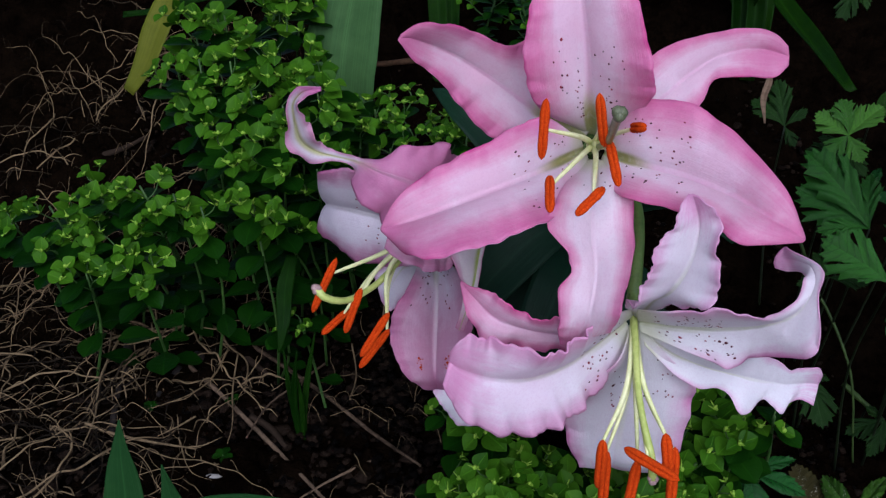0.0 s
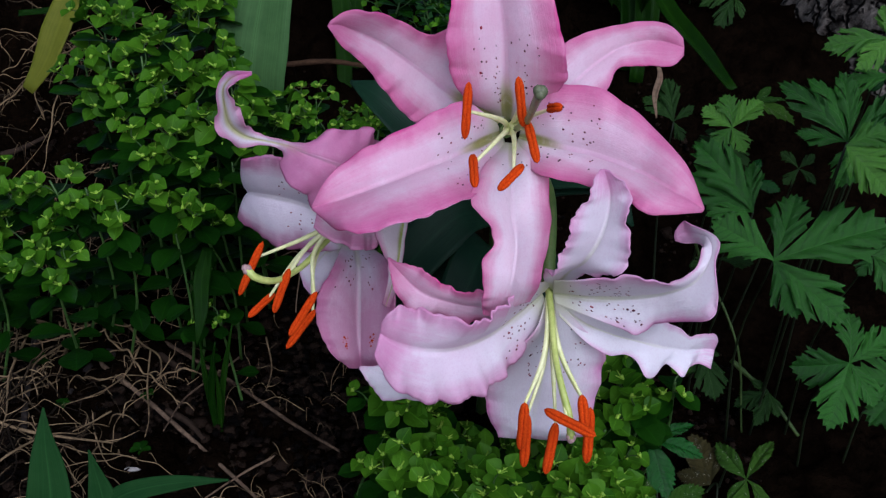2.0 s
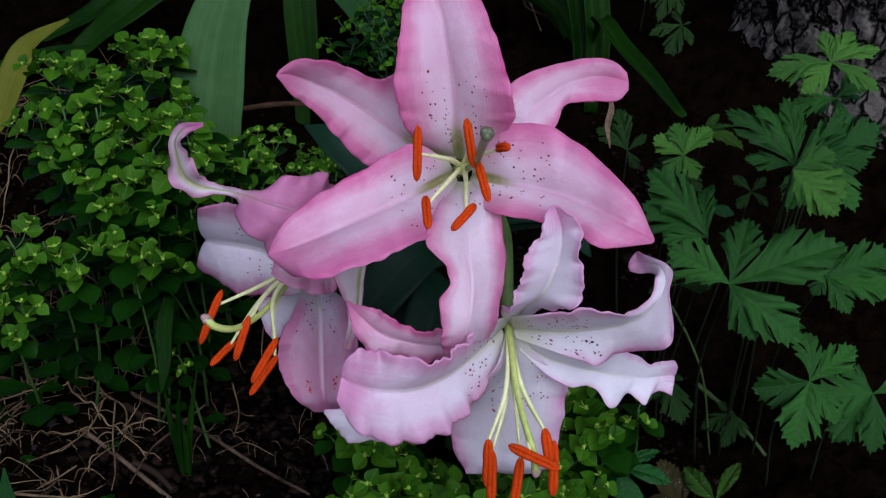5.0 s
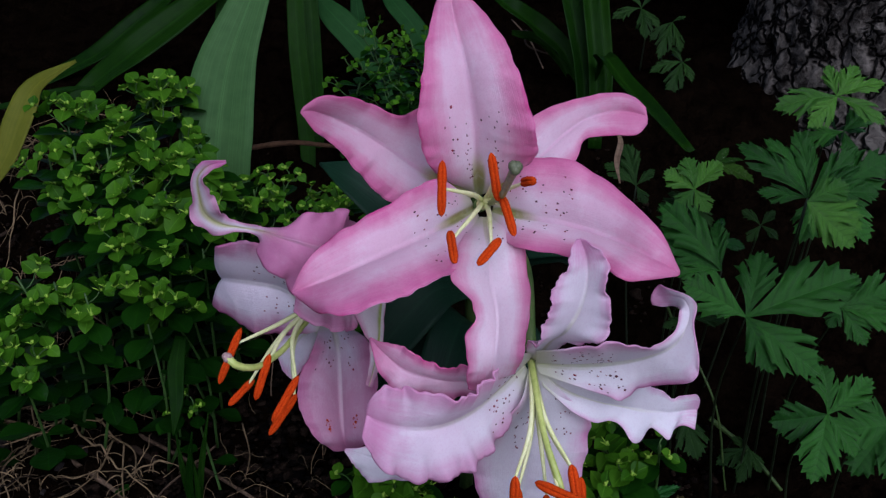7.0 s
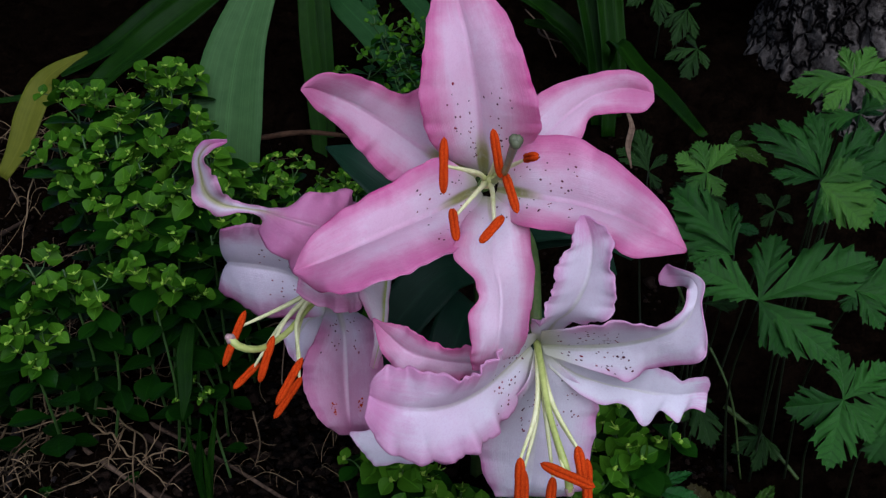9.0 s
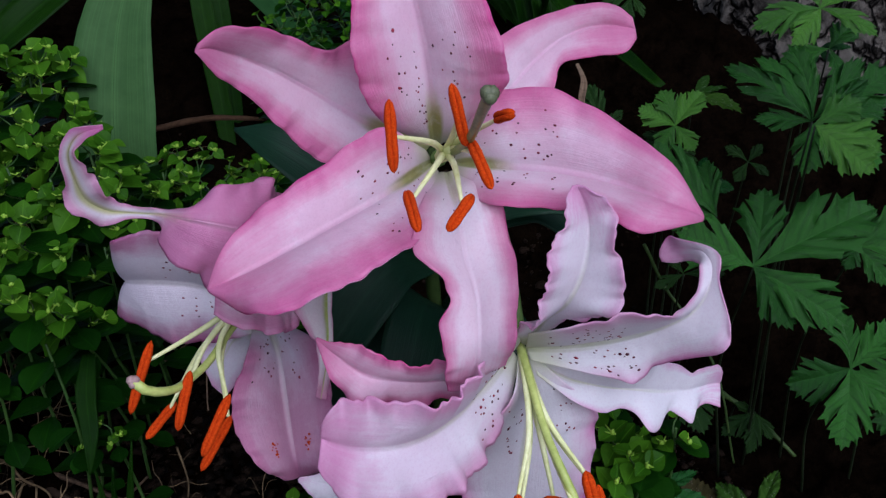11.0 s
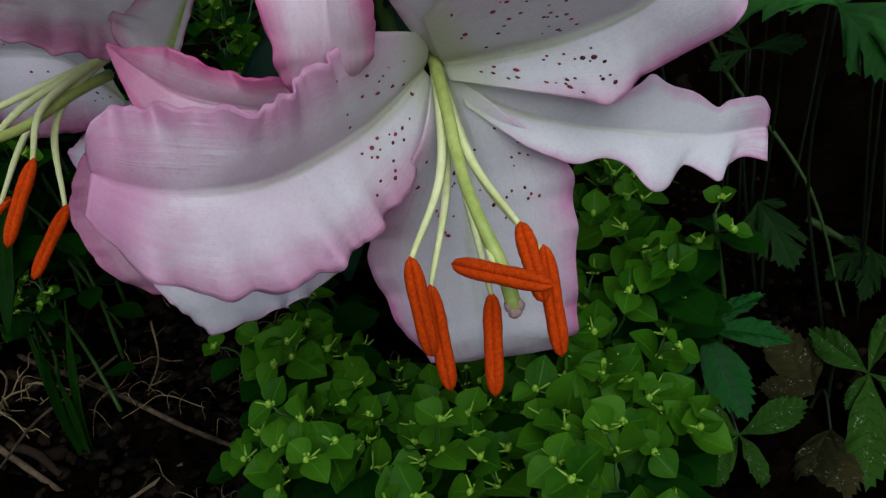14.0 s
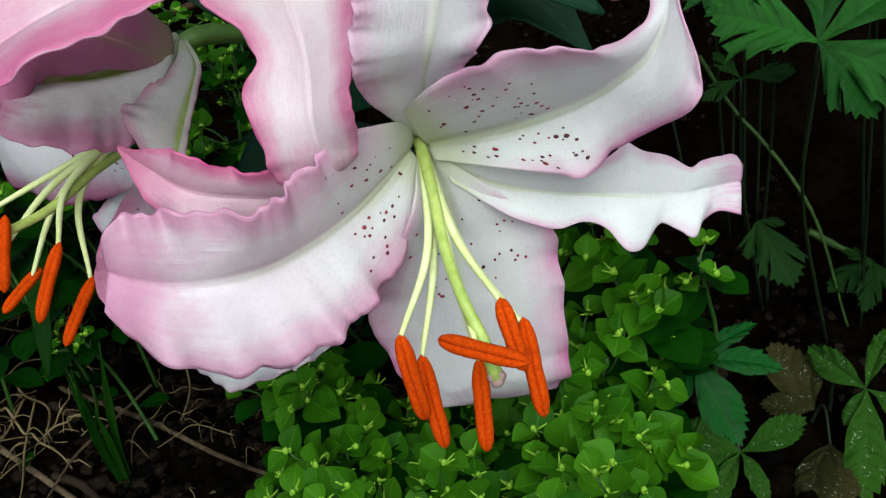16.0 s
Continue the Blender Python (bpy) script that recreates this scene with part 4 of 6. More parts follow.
part("pedicel", tube_mesh("pedicel", [(0.111, 0.450, 0.225), (0.125, 0.405, 0.270), (0.131, 0.360, 0.275), (0.1275, 0.312, 0.247)], [0.0042, 0.0038, 0.0038, 0.004], LILY_FOOT, sides=10, count=18), stem_green, lily, "arching green flower stalk")


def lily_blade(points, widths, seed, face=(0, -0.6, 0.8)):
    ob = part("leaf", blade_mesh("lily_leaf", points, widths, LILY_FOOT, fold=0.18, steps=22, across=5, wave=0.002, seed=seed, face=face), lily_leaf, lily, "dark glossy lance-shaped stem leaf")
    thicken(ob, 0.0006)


LANCE = (0.006, 0.014, 0.019, 0.018, 0.012, 0.001)
lily_blade([(0.112, 0.452, 0.20), (0.085, 0.43, 0.215), (0.05, 0.41, 0.19), (0.02, 0.40, 0.14)], LANCE, 1)
lily_blade([(0.112, 0.452, 0.22), (0.15, 0.44, 0.25), (0.185, 0.43, 0.25), (0.215, 0.42, 0.225)], LANCE, 2)
lily_blade([(0.112, 0.455, 0.17), (0.10, 0.42, 0.19), (0.085, 0.385, 0.175), (0.075, 0.365, 0.13)], LANCE, 3)
lily_blade([(0.112, 0.455, 0.16), (0.135, 0.42, 0.18), (0.15, 0.39, 0.16), (0.16, 0.375, 0.12)], LANCE, 4)
lily_blade([(0.112, 0.455, 0.225), (0.081, 0.445, 0.249), (0.057, 0.445, 0.271), (0.041, 0.450, 0.283), (0.024, 0.460, 0.292), (0.007, 0.475, 0.295)], LANCE, 5)
lily_blade([(0.112, 0.455, 0.13), (0.08, 0.44, 0.15), (0.055, 0.43, 0.12), (0.04, 0.425, 0.07)], LANCE, 6)
lily_blade([(0.112, 0.455, 0.19), (0.14, 0.47, 0.22), (0.18, 0.46, 0.23), (0.21, 0.44, 0.20)], LANCE, 7)


# ---- petty spurge: round leaves, paired bracts round tiny yellow-green cups ----
def small_leaf(name, length, width, cup, broad=0.62, blunt=0.75, droop=0.18, steps=7, across=2):
    """An egg-shaped leaf along +y with its stalk at the origin; few faces, shared by all its copies."""
    s = np.linspace(0, 1, steps + 1)
    w = width * np.sin(np.pi * np.clip(s, 0, 1) ** (np.log(0.5) / np.log(broad))) ** blunt
    w[0], w[-1] = width * 0.08, width * 0.05
    x = np.linspace(-1, 1, 2 * across + 1)
    v = np.zeros((steps + 1, len(x), 3))
    v[..., 0] = x[None] * w[:, None]
    v[..., 1] = (s * length)[:, None]
    v[..., 2] = cup * np.abs(x)[None] * w[:, None] - droop * length * (s**2)[:, None]
    n = len(x)
    f = [(i * n + j, i * n + j + 1, (i + 1) * n + j + 1, (i + 1) * n + j) for i in range(steps) for j in range(n - 1)]
    uv = np.stack(np.broadcast_arrays((x[None] + 1) / 2, s[:, None]), -1).reshape(-1, 2)
    return mesh_of(name, v.reshape(-1, 3), f, uv)


SPURGE_LEAVES = [small_leaf("spurge_leaf", 0.018, 0.0062, 0.25, 0.64, 0.68), small_leaf("spurge_leaf", 0.016, 0.0062, 0.3, 0.62, 0.7, 0.3), small_leaf("spurge_leaf", 0.021, 0.0074, 0.2, 0.66, 0.66, 0.1)]
SPURGE_BRACTS = [small_leaf("spurge_bract", 0.0116, 0.0061, 0.35, 0.43, 0.82, 0.1), small_leaf("spurge_bract", 0.0102, 0.0057, 0.5, 0.42, 0.85, -0.15), small_leaf("spurge_bract", 0.0122, 0.0059, 0.3, 0.45, 0.80, 0.3)]
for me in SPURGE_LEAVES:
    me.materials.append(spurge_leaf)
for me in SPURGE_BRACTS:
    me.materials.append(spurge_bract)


def turned(place, out, up, size):
    """A pose at a place, with y along out and z near up."""
    y = Vector(out).normalized()
    x = y.cross(Vector(up))
    x = x.normalized() if x.length > 1e-4 else Vector((1, 0, 0))
    z = x.cross(y)
    m = Matrix((x * size, y * size, z * size)).transposed().to_4x4()
    m.translation = place
    return m


def spurge(foot, top, seed, rays=4, low_leaves=10, spread=0.035, size=1.0, forks=2, flowering=True, label="bushy petty spurge with round fresh green leaves"):
    """One plant: a stem with round leaves, and at its head rays that fork, each fork with a pair of bracts."""
    rng = random.Random(seed)
    foot, top = Vector(foot), Vector(top)
    ob = thing("spurge_plant", foot, label, "spurge", "spurge plants in the bed")
    bits, cups, leaves, bracts = [], [], [], []
    lean = (top - foot)
    bow = Vector((rng.uniform(-0.02, 0.02), rng.uniform(-0.02, 0.02), 0))
    spine = [foot, foot + lean * 0.5 + bow, top]
    bits.append(tube_arrays([np.array(p) - np.array(foot) for p in spine], [0.0014, 0.0012, 0.0009], 6, 8))
    curve = glide(np.array([np.array(p) for p in spine]), 40)
    for k in range(low_leaves):
        p = Vector(curve[int(8 + 30 * (k + rng.random()) / low_leaves)])
        a = k * 2.4 + rng.uniform(-0.4, 0.4)
        out = Vector((math.cos(a), math.sin(a), rng.uniform(-0.3, 0.45)))
        leaves.append((p, out, rng.uniform(0.8, 1.35) * size))

    def head(p, out, depth, reach):
        tip = p + out * reach
        side = out.cross(Vector((rng.uniform(-1, 1), rng.uniform(-1, 1), 0.3))).normalized()
        bits.append(tube_arrays([np.array(p - foot), np.array((p + tip) / 2 - foot + side * 0.002), np.array(tip - foot)], [0.0006, 0.0005], 5, 4))
        for sgn in (-1, 1):
            bracts.append((tip, (side * sgn + out * rng.uniform(0.1, 0.5) + Vector((0, 0, 0.15))), rng.uniform(0.8, 1.2) * size * (0.66, 0.95, 1.15)[depth]))
        cups.append(ball_arrays(np.array(tip - foot) + np.array(out) * 0.0012, (0.0015, 0.0015, 0.0019), 4, 6))
        for _ in range(2):
            cups.append(ball_arrays(np.array(tip - foot) + np.array([rng.uniform(-1, 1) * 0.0018, rng.uniform(-1, 1) * 0.0018, 0.0012]), (0.0008, 0.0008, 0.0011), 3, 5))
        for _ in range(2):
            a = rng.uniform(0, 6.28)
            far = np.array(tip - foot) + np.array((math.cos(a) * 0.0036, math.sin(a) * 0.0036, 0.0026)) * size
            cups.append(tube_arrays([np.array(tip - foot), far], [0.0007, 0.0003], 4, 3))
        if depth:
            for sgn in (-1, 1):
                head(tip, (out + side.cross(out) * sgn * rng.uniform(0.5, 0.9) + Vector((0, 0, 0.25))).normalized(), depth - 1, reach * rng.uniform(0.5, 0.7))

    a0 = rng.uniform(0, 6.28)
    for k in range(rays):
        a = a0 + 6.283 * k / rays + rng.uniform(-0.3, 0.3)
        tilt = rng.uniform(0.5, 1.0)
        p = Vector(curve[-1 - rng.randrange(8)])
        leaves.append((p, Vector((math.cos(a + 0.5), math.sin(a + 0.5), rng.uniform(-0.1, 0.35))), rng.uniform(0.95, 1.3) * size))
        head(p, Vector((math.cos(a) * tilt, math.sin(a) * tilt, rng.uniform(0.55, 1.0))).normalized(), forks - 1, spread * rng.uniform(0.4, 0.8))
    v, f = joined(bits)
    part("stem", mesh_of("spurge_stem", v, f), spurge_stem, ob)
    if flowering:
        v, f = joined(cups)
        tagged(part("flower_head", mesh_of("flower_head", v, f), spurge_cup, ob, "tiny yellow-green flower cups"), kind="stuff")
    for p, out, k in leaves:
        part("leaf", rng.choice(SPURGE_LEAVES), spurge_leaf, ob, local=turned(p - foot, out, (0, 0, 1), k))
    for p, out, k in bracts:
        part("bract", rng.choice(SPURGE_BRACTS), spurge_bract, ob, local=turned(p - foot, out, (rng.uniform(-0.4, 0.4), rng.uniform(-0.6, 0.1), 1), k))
    return ob


# ---- Japanese anemone: leaves of wedge-based, three-lobed and toothed leaflets ----
LEAFLET_LOBED = ((0.014, 0.0, 0.0), (0.065, 0.12, 0.07), (0.14, 0.24, 0.14), (0.215, 0.34, 0.19), (0.28, 0.42, 0.23), (0.365, 0.52, 0.26), (0.315, 0.55, 0.28), (0.36, 0.61, 0.305), (0.43, 0.71, 0.33), (0.34, 0.685, 0.35), (0.31, 0.77, 0.37), (0.235, 0.665, 0.39), (0.145, 0.545, 0.43), (0.155, 0.62, 0.50), (0.20, 0.70, 0.58), (0.285, 0.80, 0.64), (0.21, 0.805, 0.70), (0.225, 0.905, 0.77), (0.135, 0.86, 0.83), (0.095, 0.955, 0.90), (0.05, 0.93, 0.95), (0.0, 1.0, 1.0))
LEAFLET_BROAD = ((0.012, 0.0, 0.0), (0.06, 0.10, 0.06), (0.14, 0.20, 0.12), (0.215, 0.30, 0.19), (0.265, 0.40, 0.27), (0.29, 0.50, 0.36), (0.31, 0.565, 0.42), (0.285, 0.58, 0.46), (0.31, 0.65, 0.52), (0.27, 0.66, 0.56), (0.285, 0.735, 0.62), (0.235, 0.735, 0.66), (0.24, 0.81, 0.72), (0.185, 0.80, 0.76), (0.18, 0.88, 0.82), (0.12, 0.865, 0.87), (0.105, 0.945, 0.92), (0.05, 0.94, 0.96), (0.0, 1.0, 1.0))


def anemone_leaflet(name, seed, outline):
    """A leaflet of length one along +y, folded along its midrib; each row runs from the midrib out to the edge."""
    rng = random.Random(seed)
    rows = 5
    arch, fold, twist = rng.uniform(0.04, 0.16), rng.uniform(0.20, 0.62), rng.uniform(-0.4, 0.4)
    verts, uvs, faces = [], [], []
    for side in (-1, 1):
        stretch, k = rng.uniform(0.85, 1.12), len(verts)
        for x, y, m in outline:
            x, y = x * stretch * rng.uniform(0.95, 1.05), y * rng.uniform(0.99, 1.01)
            for i in range(rows + 1):
                u = i / rows
                px, py = side * x * u, m + (y - m) * u
                z = 4 * arch * py * (1 - py) + fold * abs(px) - 2.3 * (fold + 0.12) * px * px + twist * px * py
                z += 0.022 * math.sin(19 * px + 8 * py + seed) * min(1, 4 * abs(px)) + 0.026 * math.cos(30 * (py - abs(px) * 1.1)) * min(1, 5 * abs(px))
                verts.append((px, py, z))
                uvs.append((0.5 + 0.5 * side * u, m))
        n = rows + 1
        for j in range(len(outline) - 1):
            for i in range(rows):
                q = (k + j * n + i, k + j * n + i + 1, k + (j + 1) * n + i + 1, k + (j + 1) * n + i)
                faces.append(q if side > 0 else q[::-1])
    return mesh_of(name, verts, faces, uvs)


ANEMONE_MESHES = {}
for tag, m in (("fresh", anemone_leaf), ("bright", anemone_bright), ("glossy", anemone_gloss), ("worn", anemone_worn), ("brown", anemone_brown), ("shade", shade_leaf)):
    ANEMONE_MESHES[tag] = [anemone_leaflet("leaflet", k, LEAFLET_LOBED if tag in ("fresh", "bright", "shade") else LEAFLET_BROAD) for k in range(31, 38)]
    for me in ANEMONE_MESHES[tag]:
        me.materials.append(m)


def anemone(foot, leaves, label):
    """A plant; each leaf has a heart, a facing, a look, and leaflets given by their tips and breadth."""
    foot = Vector(foot)
    ob = thing("anemone_plant", foot, label, "anemone", "anemone plants in the bed")
    for heart, facing, look_of, leaflets in leaves:
        rng = random.Random(int(9000 * (heart[0] + heart[2])))
        heart = Vector(heart)
        root = Vector((heart.x * 0.7 + foot.x * 0.3, heart.y * 0.6 + foot.y * 0.4 + 0.012, 0))
        root.z = floor_at(root.x, root.y) - 0.004
        mid = (root + heart) / 2 + Vector((rng.uniform(-0.01, 0.01), 0.01, 0.015))
        part("leaf_stalk", tube_mesh("leaf_stalk", [np.array(p - foot) for p in (root, mid, heart)], [0.0012, 0.0009, 0.0007], sides=6, count=10), stalk_dark, ob)
        for tip, wide in leaflets:
            out = Vector(tip) - heart
            up = Vector(facing) + Vector((rng.uniform(-0.5, 0.5), rng.uniform(-0.4, 0.35), rng.uniform(-0.1, 0.35)))
            size = out.length
            m = turned(heart - foot, out, up, size) @ Matrix.Diagonal((wide * 0.94, 1.0, 1.0, 1.0))
            part("leaflet", rng.choice(ANEMONE_MESHES[look_of]), None, ob, local=m)


# ---- irises and grassy blades behind ----
def clump(name, foot, blades, material, label, category, fold=0.2):
    foot = np.asarray(foot, float)
    ob = thing(name, foot, label, category)
    for k, (points, widths) in enumerate(blades):
        thicken(part("leaf", blade_mesh("blade", points, widths, foot, fold=fold, steps=20, across=4, wave=0.001, seed=k), material, ob), 0.0008)
        if name == "iris_leaf":
            part("midrib", tube_mesh("midrib", points, [0.0008, 0.0007, 0.0005, 0.0002], foot, sides=6, count=20), material, ob)
    return ob



# ---- the tree trunk ----
def build_trunk():
    base = np.array((0.745, 0.985, 0.14))
    heights = np.r_[np.linspace(-0.12, 0.62, 190), np.linspace(0.68, 1.9, 25)]
    steps, sides = len(heights), 240
    verts, faces = [], []
    for z in heights:
        flare = 0.05 * math.exp(-max(z, 0) / 0.12)
        for j in range(sides):
            a = 2 * math.pi * j / sides
            c, s = math.cos(a), math.sin(a)
            bend = 0.35 * noise.noise((c * 6, s * 6, z * 9))
            gaps = noise.voronoi((c * 7.5 + bend, s * 7.5 + bend, z * 22 + bend * 2))[0]
            plate = min(1.0, (gaps[1] - gaps[0]) / 0.16)
            r = 0.172 + flare + 0.008 * plate + 0.006 * noise.noise((c * 9, s * 9, z * 30)) + 0.003 * noise.noise((c * 40, s * 40, z * 160))
            verts.append((r * c, r * s, float(z)))
    for i in range(steps - 1):
        for j in range(sides):
            faces.append((i * sides + j, i * sides + (j + 1) % sides, (i + 1) * sides + (j + 1) % sides, (i + 1) * sides + j))
    faces.append(tuple((steps - 1) * sides + j for j in range(sides)))
    me = mesh_of("trunk", verts, faces)
    ob = thing("tree", base, "old tree trunk with rough grey fissured bark", "tree")
    part("trunk", me, bark_grey, ob)
    # Limbs and leaves above are unseen; they are added low to shade the bed.
    rng = np.random.RandomState(3)
    top = np.array((0.0, 0.0, 1.25))
    for k in range(6):
        a = 1.05 * k + 0.3
        end = top + (1.3 * math.cos(a), 0.95 * math.sin(a), rng.uniform(0.3, 0.8))
        part("limb", tube_mesh("limb", [top - (0, 0, 0.15), (top + end) / 2 + (0, 0, 0.15), end], [0.09, 0.05, 0.012], sides=10, count=16, bumps=0.06, seed=k), bark_grey, ob)
    verts, faces = [], []
    while len(verts) < 4 * 13000:
        p = rng.normal(size=3)
        p = p / np.linalg.norm(p) * rng.uniform(0.45, 1.0)
        c = np.array((-0.35, 0.80, 1.50)) + p * (2.3, 1.45, 0.62)
        if noise.noise(Vector(c * 2.6)) < -0.25:
            continue
        u, w = unit(rng.normal(size=3)), unit(rng.normal(size=3))
        w = unit(np.cross(u, w))
        r = rng.uniform(0.05, 0.09)
        i = len(verts)
        verts += [c - u * r, c + w * r * 0.55, c + u * r, c - w * r * 0.55]
        faces.append((i, i + 1, i + 2, i + 3))
    tagged(part("crown", mesh_of("crown", verts, faces, np.tile(((0.5, 0), (1, 0.5), (0.5, 1), (0, 0.5)), (len(verts) // 4, 1)), smooth=False), shade_leaf, ob, "leafy green canopy, unseen, hung low to shade the bed"), kind="stuff")


build_trunk()


# ---- dry roots, sticks, clods ----
def build_roots():
    """A tangle of fine dry roots with side branches, lying loosely on the soil."""
    rng = random.Random(9)
    pieces = []

    def run(x, y, a, n, step, r, branch):
        pts, lift = [], rng.uniform(0.004, 0.020)
        for i in range(n):
            pts.append((x, y, floor_at(x, y) + 0.003 + lift * math.sin(3.1 * (i + 0.3) / n) + rng.uniform(0, 0.006)))
            a += rng.uniform(-0.42, 0.42)
            x, y = x + step * math.cos(a), y + step * math.sin(a)
            if branch and rng.random() < 0.45:
                run(x, y, a + rng.choice((-1, 1)) * rng.uniform(0.5, 1.1), rng.randrange(3, 5), step * 0.7, r * 0.6, False)
        pieces.append(tube_arrays(pts, [r, r, r * 0.5], 5, 3 * n, 0.2, len(pieces)))

    for _ in range(250):
        x, y = rng.uniform(-0.50, -0.09), rng.uniform(0.25, 0.88)
        if x > -0.17 and rng.random() < 0.75:
            continue
        run(x, y, rng.uniform(0, 6.28), rng.randrange(7, 17), rng.uniform(0.007, 0.014), rng.choice((0.0003, 0.0003, 0.0004, 0.0005, 0.0008)), True)
    for _ in range(90):
        run(rng.uniform(-0.50, -0.22), rng.uniform(0.25, 0.60), rng.uniform(0, 6.28), rng.randrange(8, 18), rng.uniform(0.007, 0.013), rng.choice((0.0004, 0.0005, 0.0007, 0.0009)), True)
    for _ in range(26):
        run(rng.uniform(-0.08, 0.05), rng.uniform(0.33, 0.50), rng.uniform(0, 6.28), rng.randrange(4, 8), 0.008, 0.0003, True)
    v, f = joined(pieces)
    base = np.array((-0.25, 0.5, 0.05))
    ob = new("dry_roots", mesh_of("dry_roots", v - base, f))
    ob.location = base
    ob.data.materials.append(root_straw)
    tagged(ob, "tangle of pale dry roots lying on soil", "dry roots", kind="stuff")


build_roots()


def stick(points, radius, seed, label="thin brown dry stick lying on the soil", bark=None, name="dry_stick"):
    p = np.array(points)
    ob = new(name, tube_mesh(name, p - p[0], [radius, radius * 0.9, radius * 0.6], sides=7, count=6 * len(points), bumps=0.16, seed=seed))
    ob.location = p[0]
    ob.data.materials.append(bark or stick_brown)
    tagged(ob, label, "stick", "sticks on the soil")


def root(points, radius, seed, label="pale dry forking root on dark soil"):
    """A dry root with hair-thin side roots."""
    rng = random.Random(seed)
    p = np.array(points)
    line = glide(p - p[0], 14)
    pieces = [tube_arrays(p - p[0], [radius, radius * 0.85, radius * 0.5], 6, 6 * len(points), 0.18, seed)]
    for k in range(5):
        at = line[rng.randrange(2, 14)]
        a, reach = rng.uniform(0, 6.28), rng.uniform(0.008, 0.022)
        bend = np.array((math.cos(a), math.sin(a), rng.uniform(-0.2, 0.25)))
        turn = np.array((math.cos(a + 1.2), math.sin(a + 1.2), -0.3))
        pieces.append(tube_arrays([at, at + bend * reach * 0.6, at + bend * reach + turn * reach * 0.5], [radius * 0.45, radius * 0.35, radius * 0.15], 5, 8, 0.15, k))
    v, f = joined(pieces)
    ob = new("dry_root", mesh_of("dry_root", v, f))
    ob.location = p[0]
    ob.data.materials.append(root_straw)
    tagged(ob, label, "root", "dry roots on the soil")


def stone(place, size, seed, material, label, name="stone"):
    v, f = ball_arrays((0, 0, 0), size, 8, 11, 0.16, np.random.RandomState(seed))
    ob = new(name, mesh_of(name, v, f))
    ob.location = place
    ob.data.materials.append(material)
    tagged(ob, label, name)


def seedling(place, size, seed):
    """A few round leaves on short stalks in a low rosette."""
    rng = random.Random(seed)
    ob = thing("seedling", place, "tiny green weed seedling in dark soil", "seedling", "seedlings in the soil")
    part("stem", tube_mesh("stem", [(0, 0, -0.003), (0, 0, 0.006)], [0.0007, 0.0005], sides=6, count=4), spurge_stem, ob)
    for k in range(5):
        a = 1.26 * k + rng.uniform(-0.3, 0.3)
        part("leaf", rng.choice(SPURGE_LEAVES), spurge_leaf, ob, local=turned(Vector((0, 0, 0.005)), (math.cos(a), math.sin(a), 0.35), (0, 0, 1), size * rng.uniform(0.7, 1.1)))



def build_clods():
    rng = np.random.RandomState(4)
    pieces = []
    for _ in range(5200):
        x, y = rng.uniform(-0.35, 0.35), rng.uniform(0.22, 0.85)
        r = rng.uniform(0.0008, 0.0028) * (2.6 if rng.rand() > 0.96 else 1)
        pieces.append(ball_arrays((x, y, floor_at(x, y) + r * 0.4), (r * rng.uniform(0.8, 1.3), r, r * rng.uniform(0.5, 0.9)), 5, 7, 0.38, rng))
    for _ in range(2600):
        x, y = rng.uniform(-0.28, 0.10), rng.uniform(0.28, 0.60)
        r = rng.uniform(0.0015, 0.0045)
        pieces.append(ball_arrays((x, y, floor_at(x, y) + r * 0.6), (r * rng.uniform(0.8, 1.4), r, r * rng.uniform(0.4, 0.8)), 5, 7, 0.6, rng))
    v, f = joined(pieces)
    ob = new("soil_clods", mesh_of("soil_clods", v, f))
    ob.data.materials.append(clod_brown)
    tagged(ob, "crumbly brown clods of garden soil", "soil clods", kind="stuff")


build_clods()


